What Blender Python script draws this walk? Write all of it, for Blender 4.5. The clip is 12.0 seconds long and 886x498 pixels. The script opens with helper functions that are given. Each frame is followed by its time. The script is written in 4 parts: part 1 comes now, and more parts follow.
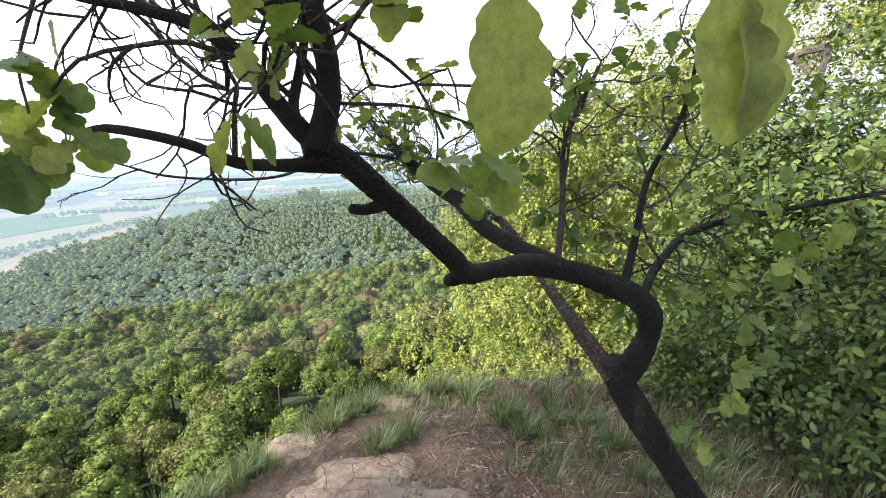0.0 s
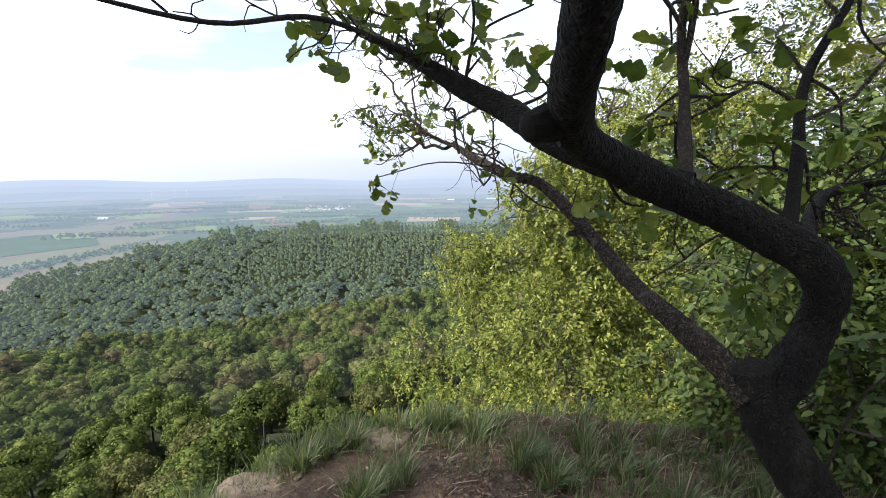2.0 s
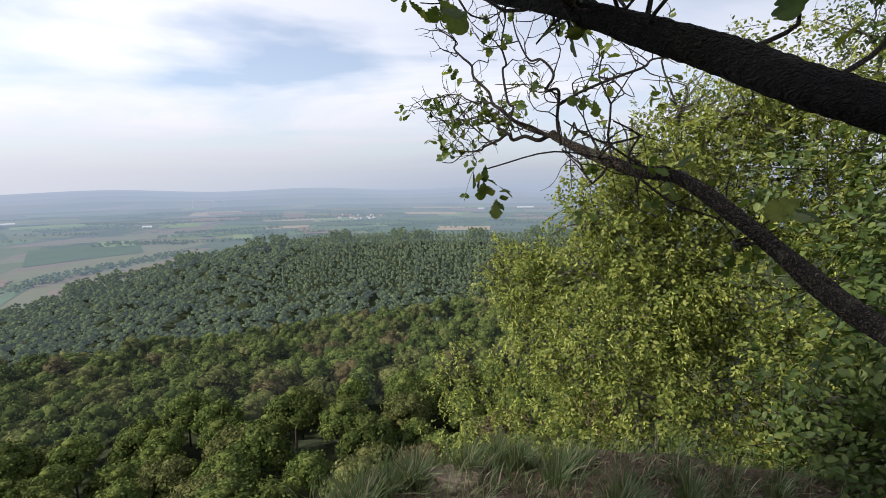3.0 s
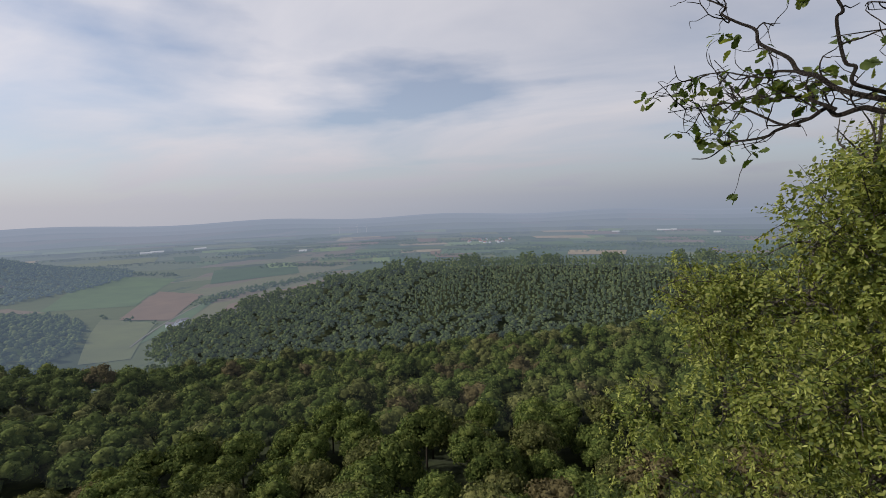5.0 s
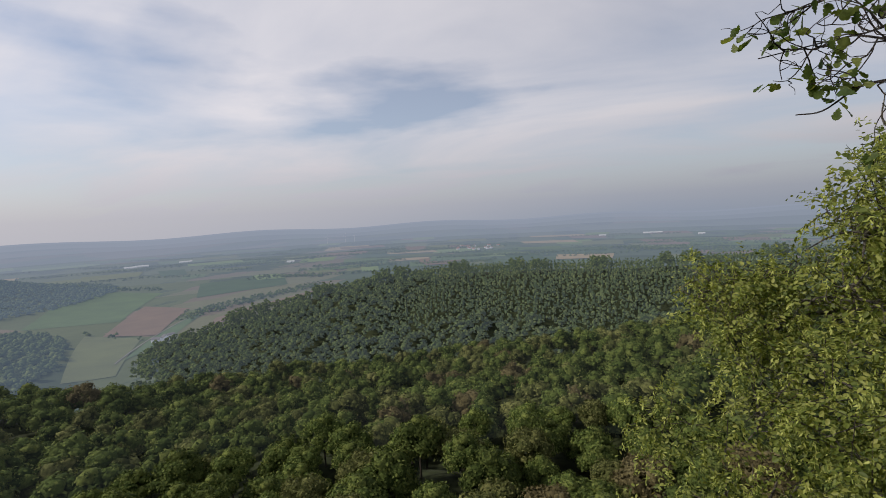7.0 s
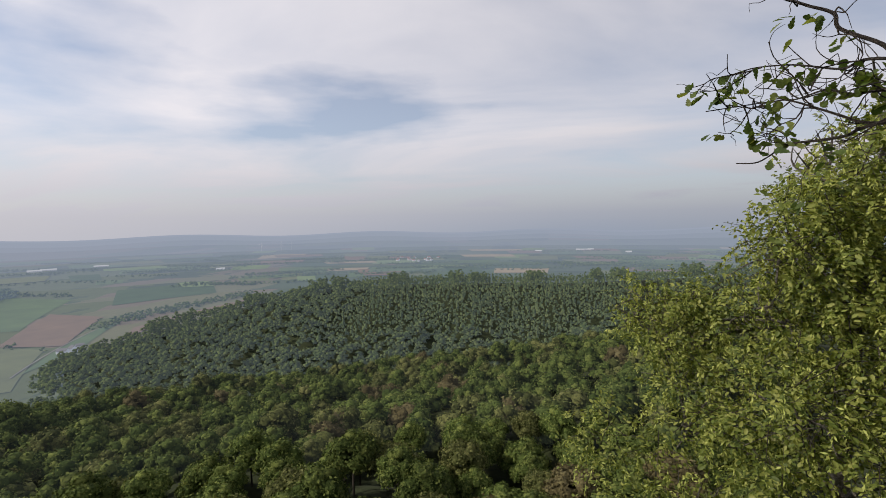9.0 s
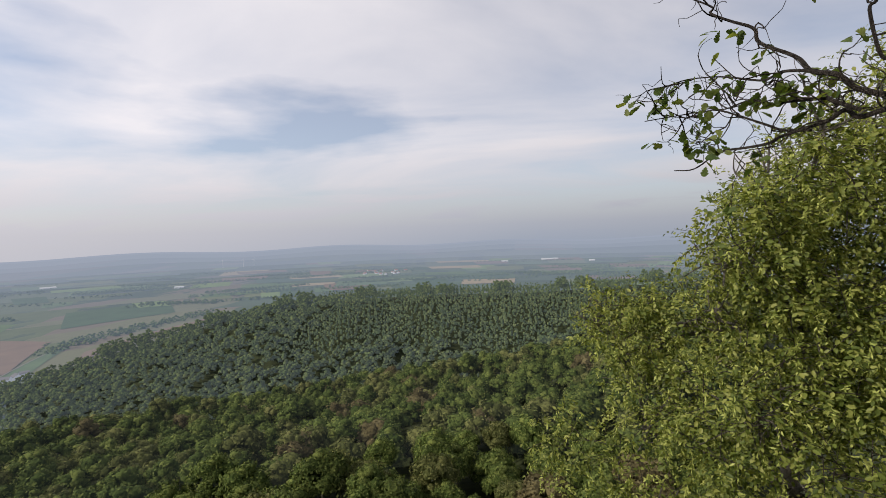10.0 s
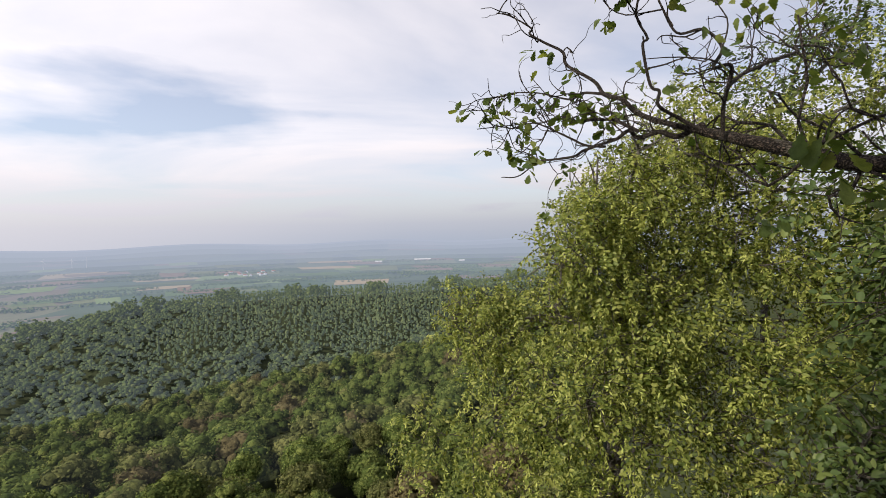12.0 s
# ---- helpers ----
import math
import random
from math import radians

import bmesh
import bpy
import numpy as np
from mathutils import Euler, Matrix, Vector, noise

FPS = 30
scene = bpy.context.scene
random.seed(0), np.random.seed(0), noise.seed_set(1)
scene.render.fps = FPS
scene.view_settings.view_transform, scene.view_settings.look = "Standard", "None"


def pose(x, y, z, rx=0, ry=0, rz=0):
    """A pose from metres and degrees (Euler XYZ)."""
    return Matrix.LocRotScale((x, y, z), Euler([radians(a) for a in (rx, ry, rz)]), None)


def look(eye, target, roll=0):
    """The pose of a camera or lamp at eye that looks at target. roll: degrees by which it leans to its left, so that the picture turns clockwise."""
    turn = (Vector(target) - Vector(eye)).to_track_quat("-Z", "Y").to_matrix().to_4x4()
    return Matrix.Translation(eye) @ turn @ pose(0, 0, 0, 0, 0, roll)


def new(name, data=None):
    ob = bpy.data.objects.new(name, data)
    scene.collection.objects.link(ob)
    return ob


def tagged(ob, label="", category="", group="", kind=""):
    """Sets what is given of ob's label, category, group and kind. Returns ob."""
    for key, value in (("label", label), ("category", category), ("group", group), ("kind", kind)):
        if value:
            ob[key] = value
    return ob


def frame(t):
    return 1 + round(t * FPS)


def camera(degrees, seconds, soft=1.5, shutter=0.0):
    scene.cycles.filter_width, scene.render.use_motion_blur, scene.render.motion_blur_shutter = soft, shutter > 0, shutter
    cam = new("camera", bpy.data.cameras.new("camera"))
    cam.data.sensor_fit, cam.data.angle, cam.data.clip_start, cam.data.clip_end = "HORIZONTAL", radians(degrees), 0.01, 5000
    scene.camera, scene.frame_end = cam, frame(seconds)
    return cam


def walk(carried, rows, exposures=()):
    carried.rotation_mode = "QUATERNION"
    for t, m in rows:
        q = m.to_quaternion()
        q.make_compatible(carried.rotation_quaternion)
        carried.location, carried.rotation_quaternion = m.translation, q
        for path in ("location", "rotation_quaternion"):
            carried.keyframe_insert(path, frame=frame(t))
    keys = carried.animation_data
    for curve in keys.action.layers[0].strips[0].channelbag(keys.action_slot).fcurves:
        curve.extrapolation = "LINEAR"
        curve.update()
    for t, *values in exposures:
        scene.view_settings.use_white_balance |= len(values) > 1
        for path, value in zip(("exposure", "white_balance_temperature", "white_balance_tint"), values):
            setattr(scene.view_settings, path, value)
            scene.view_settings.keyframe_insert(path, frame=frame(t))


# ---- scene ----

# ======== camera and walk ========
cam = camera(86.63, 12.0, soft=0.8)
ROWS = [
    (0.0, 0.001, 0.000, 1.759, 76.00, 2.45, -0.62),
    (0.5, 0.017, 0.018, 1.690, 74.92, 1.37, -0.36),
    (1.0, -0.009, 0.127, 1.610, 75.26, -0.01, -2.08),
    (1.5, -0.107, 0.361, 1.487, 77.23, 0.79, -3.19),
    (2.0, -0.073, 0.480, 1.425, 80.66, 0.07, -0.46),
    (2.5, -0.039, 0.644, 1.363, 81.80, -0.48, 0.85),
    (3.0, -0.274, 0.780, 1.387, 81.73, 0.40, 3.18),
    (3.5, -0.428, 0.918, 1.395, 82.36, 1.73, 7.04),
    (5.5, -0.720, 0.993, 1.306, 85.18, 1.48, 20.61),
    (6.0, -0.766, 1.120, 1.283, 84.77, 1.71, 21.21),
    (6.5, -0.867, 1.193, 1.220, 85.68, 2.59, 21.09),
    (7.0, -0.910, 1.289, 1.251, 85.80, 3.00, 17.20),
    (7.5, -0.932, 1.280, 1.260, 85.62, 2.02, 13.80),
    (9.5, -1.015, 1.207, 1.301, 87.72, 1.35, 8.70),
    (10.0, -0.956, 1.227, 1.286, 88.36, 2.00, 5.97),
    (10.5, -0.896, 1.256, 1.288, 88.49, 2.39, 0.80),
    (11.0, -0.873, 1.262, 1.276, 88.41, 2.38, -4.24),
    (11.5, -0.872, 1.259, 1.268, 88.26, 1.61, -7.26),
    (12.0, -0.836, 1.246, 1.283, 87.98, 1.18, -9.30),
]
EXPOSURES = [(0.0, 2.10, 6180, 11), (1.0, 1.90, 6170, 11), (1.5, 1.58, 6170, 11), (2.0, 1.22, 6150, 11), (2.5, 0.84, 6160, 11), (3.0, 0.60, 6200, 11), (3.5, 0.35, 6230, 11),
             (5.5, -0.08, 6320, 13), (7.0, -0.04, 6380, 13), (7.5, 0.12, 6400, 13), (9.5, 0.14, 6450, 13), (10.5, 0.34, 6500, 13), (12.0, 0.58, 6550, 14)]
walk(cam, [(t, pose(x, y, z, rx, ry, rz)) for t, x, y, z, rx, ry, rz in ROWS], EXPOSURES)

# ======== world and sun ========
SUN_AZ, SUN_EL = -118.0, 36.0          # degrees; azimuth clockwise from +y


def build_world():
    world = bpy.data.worlds.new("sky")
    scene.world = world
    world.use_nodes = True
    nt = world.node_tree
    nt.nodes.clear()
    N, L = nt.nodes.new, nt.links.new
    sky = N("ShaderNodeTexSky")
    sky.sky_type, sky.sun_disc = "NISHITA", False
    sky.sun_elevation, sky.sun_rotation = radians(SUN_EL), radians(SUN_AZ)
    sky.dust_density, sky.air_density, sky.ozone_density = 0.6, 1.0, 2.0
    geo = N("ShaderNodeTexCoord")
    sep = N("ShaderNodeSeparateXYZ")
    L(geo.outputs["Generated"], sep.inputs[0])

    def calc(op, a, b, clamp=False):
        n = N("ShaderNodeMath")
        n.operation, n.use_clamp = op, clamp
        for k, v in enumerate((a, b)):
            if isinstance(v, (int, float)):
                n.inputs[k].default_value = v
            else:
                L(v, n.inputs[k])
        return n.outputs[0]

    # a layer of thin cloud, seen in perspective: directions meet a flat sheet overhead
    up = calc("ADD", calc("MAXIMUM", sep.outputs[2], 0.0), 0.16)
    flat = N("ShaderNodeCombineXYZ")
    L(calc("DIVIDE", sep.outputs[0], up), flat.inputs[0])
    L(calc("DIVIDE", sep.outputs[1], up), flat.inputs[1])
    place = N("ShaderNodeMapping")
    place.inputs["Location"].default_value = (0.35, 0.2, 0.0)
    place.inputs["Scale"].default_value = (0.55, 1.0, 1.0)
    L(flat.outputs[0], place.inputs[0])
    big = N("ShaderNodeTexNoise")
    big.inputs["Scale"].default_value, big.inputs["Detail"].default_value = 0.9, 7.0
    big.inputs["Roughness"].default_value, big.inputs["Distortion"].default_value = 0.52, 0.5
    L(place.outputs[0], big.inputs["Vector"])
    # the clear gaps in the cloud: one plain, one faint
    gap = N("ShaderNodeVectorMath")
    gap.operation = "DISTANCE"
    stretch = N("ShaderNodeVectorMath")
    stretch.operation = "MULTIPLY"
    stretch.inputs[1].default_value = (1.0, 1.0, 3.4)
    L(geo.outputs["Generated"], stretch.inputs[0])
    ragged = N("ShaderNodeTexNoise")
    ragged.inputs["Scale"].default_value, ragged.inputs["Detail"].default_value = 4.5, 5.0
    L(stretch.outputs[0], ragged.inputs["Vector"])
    torn = N("ShaderNodeVectorMath")
    torn.operation = "MULTIPLY_ADD"
    torn.inputs[1].default_value = (0.55, 0.55, 0.55)
    L(ragged.outputs[1], torn.inputs[0])
    L(stretch.outputs[0], torn.inputs[2])
    L(torn.outputs[0], gap.inputs[0])
    gap.inputs[1].default_value = (-0.35 + 0.275, 0.905 + 0.275, 0.232 * 3.4 + 0.275)
    second = N("ShaderNodeVectorMath")
    second.operation = "DISTANCE"
    L(torn.outputs[0], second.inputs[0])
    second.inputs[1].default_value = (-0.73 + 0.275, 0.61 + 0.275, 0.29 * 3.4 + 0.275)
    hole = calc("MULTIPLY", calc("SUBTRACT", 1.0, calc("DIVIDE", gap.outputs["Value"], 0.30), True), 0.35)
    cover = N("ShaderNodeMapRange")
    cover.inputs["From Min"].default_value, cover.inputs["From Max"].default_value = 0.28, 0.60
    cover.inputs["To Min"].default_value, cover.inputs["To Max"].default_value = 0.30, 0.97
    faint = calc("MULTIPLY", calc("SUBTRACT", 1.0, calc("DIVIDE", second.outputs["Value"], 0.26), True), 0.22)
    L(calc("SUBTRACT", calc("SUBTRACT", big.outputs[0], hole), faint), cover.inputs[0])
    haze = N("ShaderNodeMapRange")      # towards the horizon all is haze
    haze.inputs["From Min"].default_value, haze.inputs["From Max"].default_value = 0.02, 0.20
    haze.inputs["To Min"].default_value, haze.inputs["To Max"].default_value = 1.0, 0.0
    L(sep.outputs[2], haze.inputs[0])
    amount = calc("MAXIMUM", cover.outputs[0], calc("MULTIPLY", haze.outputs[0], 0.95))
    tone = N("ShaderNodeMix")
    tone.data_type = "RGBA"
    tone.inputs[6].default_value = (7.15, 6.98, 7.15, 1)      # cloud
    tone.inputs[7].default_value = (5.05, 4.85, 5.0, 1)     # haze low down
    L(haze.outputs[0], tone.inputs[0])
    murk = N("ShaderNodeMapRange")      # and the murk along the horizon itself
    murk.inputs["From Min"].default_value, murk.inputs["From Max"].default_value = -0.02, 0.115
    murk.inputs["To Min"].default_value, murk.inputs["To Max"].default_value = 1.0, 0.0
    L(sep.outputs[2], murk.inputs[0])
    low = N("ShaderNodeMix")
    low.data_type = "RGBA"
    low.inputs[7].default_value = (3.0, 3.45, 4.2, 1)
    L(calc("MULTIPLY", murk.outputs[0], calc("ADD", 0.95, calc("MULTIPLY", sep.outputs[0], 0.75), True)), low.inputs[0])
    L(tone.outputs[2], low.inputs[6])
    mix = N("ShaderNodeMix")
    mix.data_type = "RGBA"
    L(amount, mix.inputs[0])
    L(sky.outputs[0], mix.inputs[6])
    L(low.outputs[2], mix.inputs[7])
    # the thin cloud is brighter towards the sun's side
    side = calc("SUBTRACT", 0.96, calc("MULTIPLY", sep.outputs[0], 0.19))
    lit = N("ShaderNodeVectorMath")
    lit.operation = "SCALE"
    L(mix.outputs[2], lit.inputs[0])
    L(side, lit.inputs["Scale"])
    back, out = N("ShaderNodeBackground"), N("ShaderNodeOutputWorld")
    back.inputs["Strength"].default_value = 0.10
    L(lit.outputs[0], back.inputs["Color"])
    L(back.outputs[0], out.inputs["Surface"])


build_world()
sun_data = bpy.data.lights.new("sun", "SUN")
sun_data.energy, sun_data.angle, sun_data.color = 3.6, radians(2.0), (1.0, 0.92, 0.76)
sun = new("sun", sun_data)
_a, _e = radians(SUN_AZ), radians(SUN_EL)
SUN_DIR = Vector((math.sin(_a) * math.cos(_e), math.cos(_a) * math.cos(_e), math.sin(_e)))
sun.matrix_world = look(SUN_DIR * 100, (0, 0, 0))

# ======== materials ========


class Mat:
    """A node material under construction."""

    def __init__(self, name):
        self.mat = bpy.data.materials.new(name)
        self.mat.use_nodes = True
        self.nt = self.mat.node_tree
        self.bsdf = self.nt.nodes["Principled BSDF"]
        self.out = self.nt.nodes["Material Output"]

    def node(self, kind, **values):
        n = self.nt.nodes.new(kind)
        for key, v in values.items():
            n.inputs[key.replace("_", " ")].default_value = v
        return n

    def link(self, a, b):
        self.nt.links.new(a, b)

    def noise(self, scale, detail=4.0, rough=0.55, vector=None):
        n = self.node("ShaderNodeTexNoise", Scale=scale, Detail=detail, Roughness=rough)
        if vector is not None:
            self.link(vector, n.inputs["Vector"])
        return n.outputs[0]

    def position(self, scale=(1, 1, 1)):
        g = self.nt.nodes.new("ShaderNodeTexCoord")
        m = self.node("ShaderNodeMapping", Scale=scale)
        self.link(g.outputs["Object"], m.inputs[0])
        return m.outputs[0]

    def ramp(self, fac, stops):
        r = self.nt.nodes.new("ShaderNodeValToRGB")
        while len(r.color_ramp.elements) < len(stops):
            r.color_ramp.elements.new(0.5)
        for e, (p, c) in zip(r.color_ramp.elements, stops):
            e.position, e.color = p, (*c, 1)
        self.link(fac, r.inputs[0])
        return r.outputs[0]

    def mixed(self, fac, a, b, how="MIX"):
        m = self.nt.nodes.new("ShaderNodeMix")
        m.data_type, m.blend_type = "RGBA", how
        for slot, v in ((0, fac), (6, a), (7, b)):
            if isinstance(v, (int, float)):
                m.inputs[slot].default_value = v
            elif isinstance(v, tuple):
                m.inputs[slot].default_value = (*v, 1)
            else:
                self.link(v, m.inputs[slot])
        return m.outputs[2]

    def bump(self, height, strength, distance=0.02):
        b = self.node("ShaderNodeBump", Strength=strength, Distance=distance)
        self.link(height, b.inputs["Height"])
        self.link(b.outputs[0], self.bsdf.inputs["Normal"])

    def base(self, color, rough=0.8):
        if isinstance(color, tuple):
            self.bsdf.inputs["Base Color"].default_value = (*color, 1)
        else:
            self.link(color, self.bsdf.inputs["Base Color"])
        self.bsdf.inputs["Roughness"].default_value = rough
        self.bsdf.inputs["Specular IOR Level"].default_value = 0.3
        return self


def leaf_material(name, stops, through_light=0.35, rough=0.5, gloss=0.3, glow=None, per_object=0.0, mottle=None):
    """Foliage: leaf by leaf variation of colour, some light shining through."""
    m = Mat(name)
    geo = m.nt.nodes.new("ShaderNodeNewGeometry")
    col = m.ramp(geo.outputs["Random Per Island"], stops)
    if per_object:
        info = m.nt.nodes.new("ShaderNodeObjectInfo")
        hs = m.node("ShaderNodeHueSaturation")
        mr = m.node("ShaderNodeMapRange", To_Min=1 - per_object, To_Max=1 + per_object)
        m.link(info.outputs["Random"], mr.inputs[0])
        m.link(mr.outputs[0], hs.inputs["Value"])
        m.link(col, hs.inputs["Color"])
        col = hs.outputs[0]
    if mottle:                                                # leaf masses: patches of lighter and darker leaves, and their relief
        scale, deep = mottle
        fine = m.noise(scale, 5.0, 0.72, m.position())
        col = m.mixed(1.0, col, m.ramp(fine, [(0.32, (0.62, 0.63, 0.65)), (0.52, (0.97, 0.97, 0.97)), (0.70, (1.32, 1.29, 1.2))]), "MULTIPLY")
        m.bump(fine, 1.0, deep)
    m.base(col, rough)
    m.bsdf.inputs["Specular IOR Level"].default_value = gloss
    tr = m.node("ShaderNodeBsdfTranslucent")
    warm = m.mixed(1.0, col, (1.25, 1.2, 0.55), "MULTIPLY")
    m.link(warm, tr.inputs[0])
    mix = m.node("ShaderNodeMixShader", Fac=through_light)
    m.link(m.bsdf.outputs[0], mix.inputs[1])
    m.link(tr.outputs[0], mix.inputs[2])
    top = mix.outputs[0]
    # distance haze, mixed into the leaves as emission
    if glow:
        top = haze_glow(m, top, glow)
    m.link(top, m.out.inputs[0])
    return m.mat


def haze_glow(m, shader, glow):
    """Haze painted as emission over a distant backdrop, the same all over it: strength and share."""
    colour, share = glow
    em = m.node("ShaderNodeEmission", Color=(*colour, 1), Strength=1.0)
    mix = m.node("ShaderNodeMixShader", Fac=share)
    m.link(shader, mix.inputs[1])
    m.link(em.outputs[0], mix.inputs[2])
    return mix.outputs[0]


HAZE_TINT = (0.18, 0.235, 0.325)
GREEN = [(0.0, (0.033, 0.052, 0.013)), (0.6, (0.082, 0.112, 0.029)), (1.0, (0.145, 0.172, 0.047))]
OLIVE = [(0.0, (0.044, 0.054, 0.017)), (0.6, (0.102, 0.114, 0.038)), (1.0, (0.170, 0.174, 0.064))]
BROWN = [(0.0, (0.064, 0.055, 0.026)), (0.6, (0.106, 0.090, 0.043)), (1.0, (0.15, 0.13, 0.064))]
COOL = [(0.0, (0.052, 0.080, 0.022)), (0.6, (0.096, 0.132, 0.037)), (1.0, (0.150, 0.180, 0.055))]
M_NEAR = leaf_material("canopy_leaves", GREEN, 0.10, 0.75, 0.06, per_object=0.25, mottle=(2.4, 0.2))
M_NEAR_OLIVE = leaf_material("canopy_leaves_olive", OLIVE, 0.10, 0.75, 0.06, per_object=0.25, mottle=(2.4, 0.2))
M_NEAR_BROWN = leaf_material("canopy_leaves_brown", BROWN, 0.10, 0.75, 0.06, mottle=(2.4, 0.2))
# slope leaves: a thin bluish haze as emission, lifting their dark tones
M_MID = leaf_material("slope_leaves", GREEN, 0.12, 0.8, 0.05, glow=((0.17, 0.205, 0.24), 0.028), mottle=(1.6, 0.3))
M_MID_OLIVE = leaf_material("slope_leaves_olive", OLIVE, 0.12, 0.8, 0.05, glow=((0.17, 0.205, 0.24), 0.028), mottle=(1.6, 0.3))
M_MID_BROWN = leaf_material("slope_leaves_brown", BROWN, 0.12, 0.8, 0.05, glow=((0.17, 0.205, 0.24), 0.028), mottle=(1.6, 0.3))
# ridge, valley and hill leaves emit a share of haze colour
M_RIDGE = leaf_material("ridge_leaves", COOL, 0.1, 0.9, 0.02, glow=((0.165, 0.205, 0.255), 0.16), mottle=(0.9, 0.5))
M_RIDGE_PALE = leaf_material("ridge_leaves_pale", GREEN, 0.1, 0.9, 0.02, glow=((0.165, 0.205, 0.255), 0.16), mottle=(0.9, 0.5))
M_VALLEY = leaf_material("valley_leaves", COOL, 0.1, 0.8, 0.1, glow=(HAZE_TINT, 0.34))
M_WOODS = leaf_material("hill_leaves", COOL, 0.1, 0.8, 0.1, glow=(HAZE_TINT, 0.48))
M_HORN = leaf_material("hornbeam_leaves", [(0.0, (0.056, 0.082, 0.017)), (0.5, (0.142, 0.178, 0.036)), (1.0, (0.285, 0.30, 0.080))], 0.40, 0.5, 0.25)
M_SEED = leaf_material("hornbeam_seeds", [(0.0, (0.24, 0.29, 0.065)), (1.0, (0.46, 0.49, 0.15))], 0.35, 0.6, 0.2)
M_SHRUB = leaf_material("shrub_leaves", [(0.0, (0.034, 0.058, 0.015)), (0.6, (0.068, 0.105, 0.027)), (1.0, (0.14, 0.175, 0.049))], 0.28, 0.5, 0.25)
M_OAKLEAF = leaf_material("oak_leaves", [(0.0, (0.055, 0.092, 0.024)), (0.6, (0.11, 0.155, 0.042)), (1.0, (0.20, 0.23, 0.07))], 0.48, 0.5, 0.2, mottle=(45.0, 0.002))
M_GRASS = leaf_material("grass_blades", [(0.0, (0.060, 0.095, 0.041)), (0.65, (0.12, 0.165, 0.070)), (0.86, (0.19, 0.215, 0.115)), (1.0, (0.36, 0.29, 0.230))], 0.3, 0.55, 0.3)


def bark_material(name, dark, light, scale=1.0, moss=(0.07, 0.07, 0.05)):
    m = Mat(name)
    p = m.position((scale, scale, scale * 0.35))
    warp = m.mixed(0.05, p, m.node("ShaderNodeTexNoise", Scale=30.0).outputs[1], "ADD")
    ridges = m.node("ShaderNodeTexVoronoi", Scale=120.0)
    ridges.feature = "DISTANCE_TO_EDGE"
    m.link(warp, ridges.inputs["Vector"])
    grain = m.noise(150.0, 6.0, 0.65, p)
    blotch = m.noise(14.0, 5.0, 0.65, p)
    plates = m.ramp(ridges.outputs["Distance"], [(0.0, (0, 0, 0)), (0.45, (1, 1, 1))])
    col = m.ramp(m.mixed(0.35, grain, plates), [(0.38, dark), (0.82, light)])
    lichen = m.ramp(blotch, [(0.58, (0, 0, 0)), (0.72, (0.7, 0.7, 0.7))])
    col = m.mixed(lichen, col, moss)
    m.base(col, 0.92)
    m.bump(m.mixed(0.35, plates, grain), 1.0, 0.03)
    return m.mat


# oak bark, coloured darker than real for the shade under the crown
M_BARK_SHADED = bark_material("oak_bark_shaded", (0.003, 0.0022, 0.0018), (0.026, 0.019, 0.015), 0.7, (0.055, 0.052, 0.038))
M_TWIG = bark_material("twig_bark", (0.040, 0.031, 0.026), (0.19, 0.155, 0.13))
# the same oak bark with sunlight put into its colour, for the low limb
M_LIMB_SUNLIT = bark_material("sunlit_limb_bark", (0.018, 0.013, 0.010), (0.25, 0.185, 0.135), 1.0, (0.20, 0.18, 0.13))
M_GREYBARK = bark_material("hornbeam_bark", (0.13, 0.115, 0.095), (0.34, 0.31, 0.265), 0.6, (0.24, 0.23, 0.18))
M_TRUNK = Mat("forest_trunk").base((0.07, 0.06, 0.05), 0.9).mat


def soil_material():
    m = Mat("ledge_soil")
    p = m.position()
    big, mid, fine = m.noise(2.2, 4, 0.6, p), m.noise(17.0, 7, 0.7, p), m.noise(130.0, 5, 0.75, p)
    col = m.ramp(mid, [(0.30, (0.055, 0.040, 0.030)), (0.5, (0.15, 0.112, 0.085)), (0.70, (0.30, 0.235, 0.185))])
    col = m.mixed(m.ramp(big, [(0.45, (0, 0, 0)), (0.62, (0.7, 0.7, 0.7))]), col, (0.25, 0.18, 0.13))
    col = m.mixed(0.8, col, m.ramp(fine, [(0.32, (0.25, 0.23, 0.22)), (0.68, (1.35, 1.3, 1.22))]), "MULTIPLY")
    m.base(col, 0.95)
    m.bump(m.mixed(0.5, mid, fine), 1.0, 0.05)
    return m.mat


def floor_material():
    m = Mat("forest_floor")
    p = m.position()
    # very dark ground colour, standing in for shade in gaps between crowns
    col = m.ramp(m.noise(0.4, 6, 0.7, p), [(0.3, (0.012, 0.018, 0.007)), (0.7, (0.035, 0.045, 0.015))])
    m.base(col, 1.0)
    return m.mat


def plain_material(name, glow, scale, tints):
    """Farmland far off: a patchwork of fields, hedges between them, haze mixed in as emission."""
    m = Mat(name)
    p = m.position((1.0, 0.55, 0.0))
    cells = m.node("ShaderNodeTexVoronoi", Scale=scale, Randomness=0.9)
    cells.distance = "CHEBYCHEV"
    m.link(p, cells.inputs["Vector"])
    sep = m.nt.nodes.new("ShaderNodeSeparateColor")
    m.link(cells.outputs["Color"], sep.inputs[0])
    ramp = m.ramp(sep.outputs[0], tints)
    m.nt.nodes[-1].color_ramp.interpolation = "CONSTANT"
    woods = m.ramp(m.noise(scale * 1.6, 5, 0.6, p), [(0.54, (0, 0, 0)), (0.57, (1, 1, 1))])
    col = m.mixed(woods, ramp, (0.045, 0.065, 0.035))
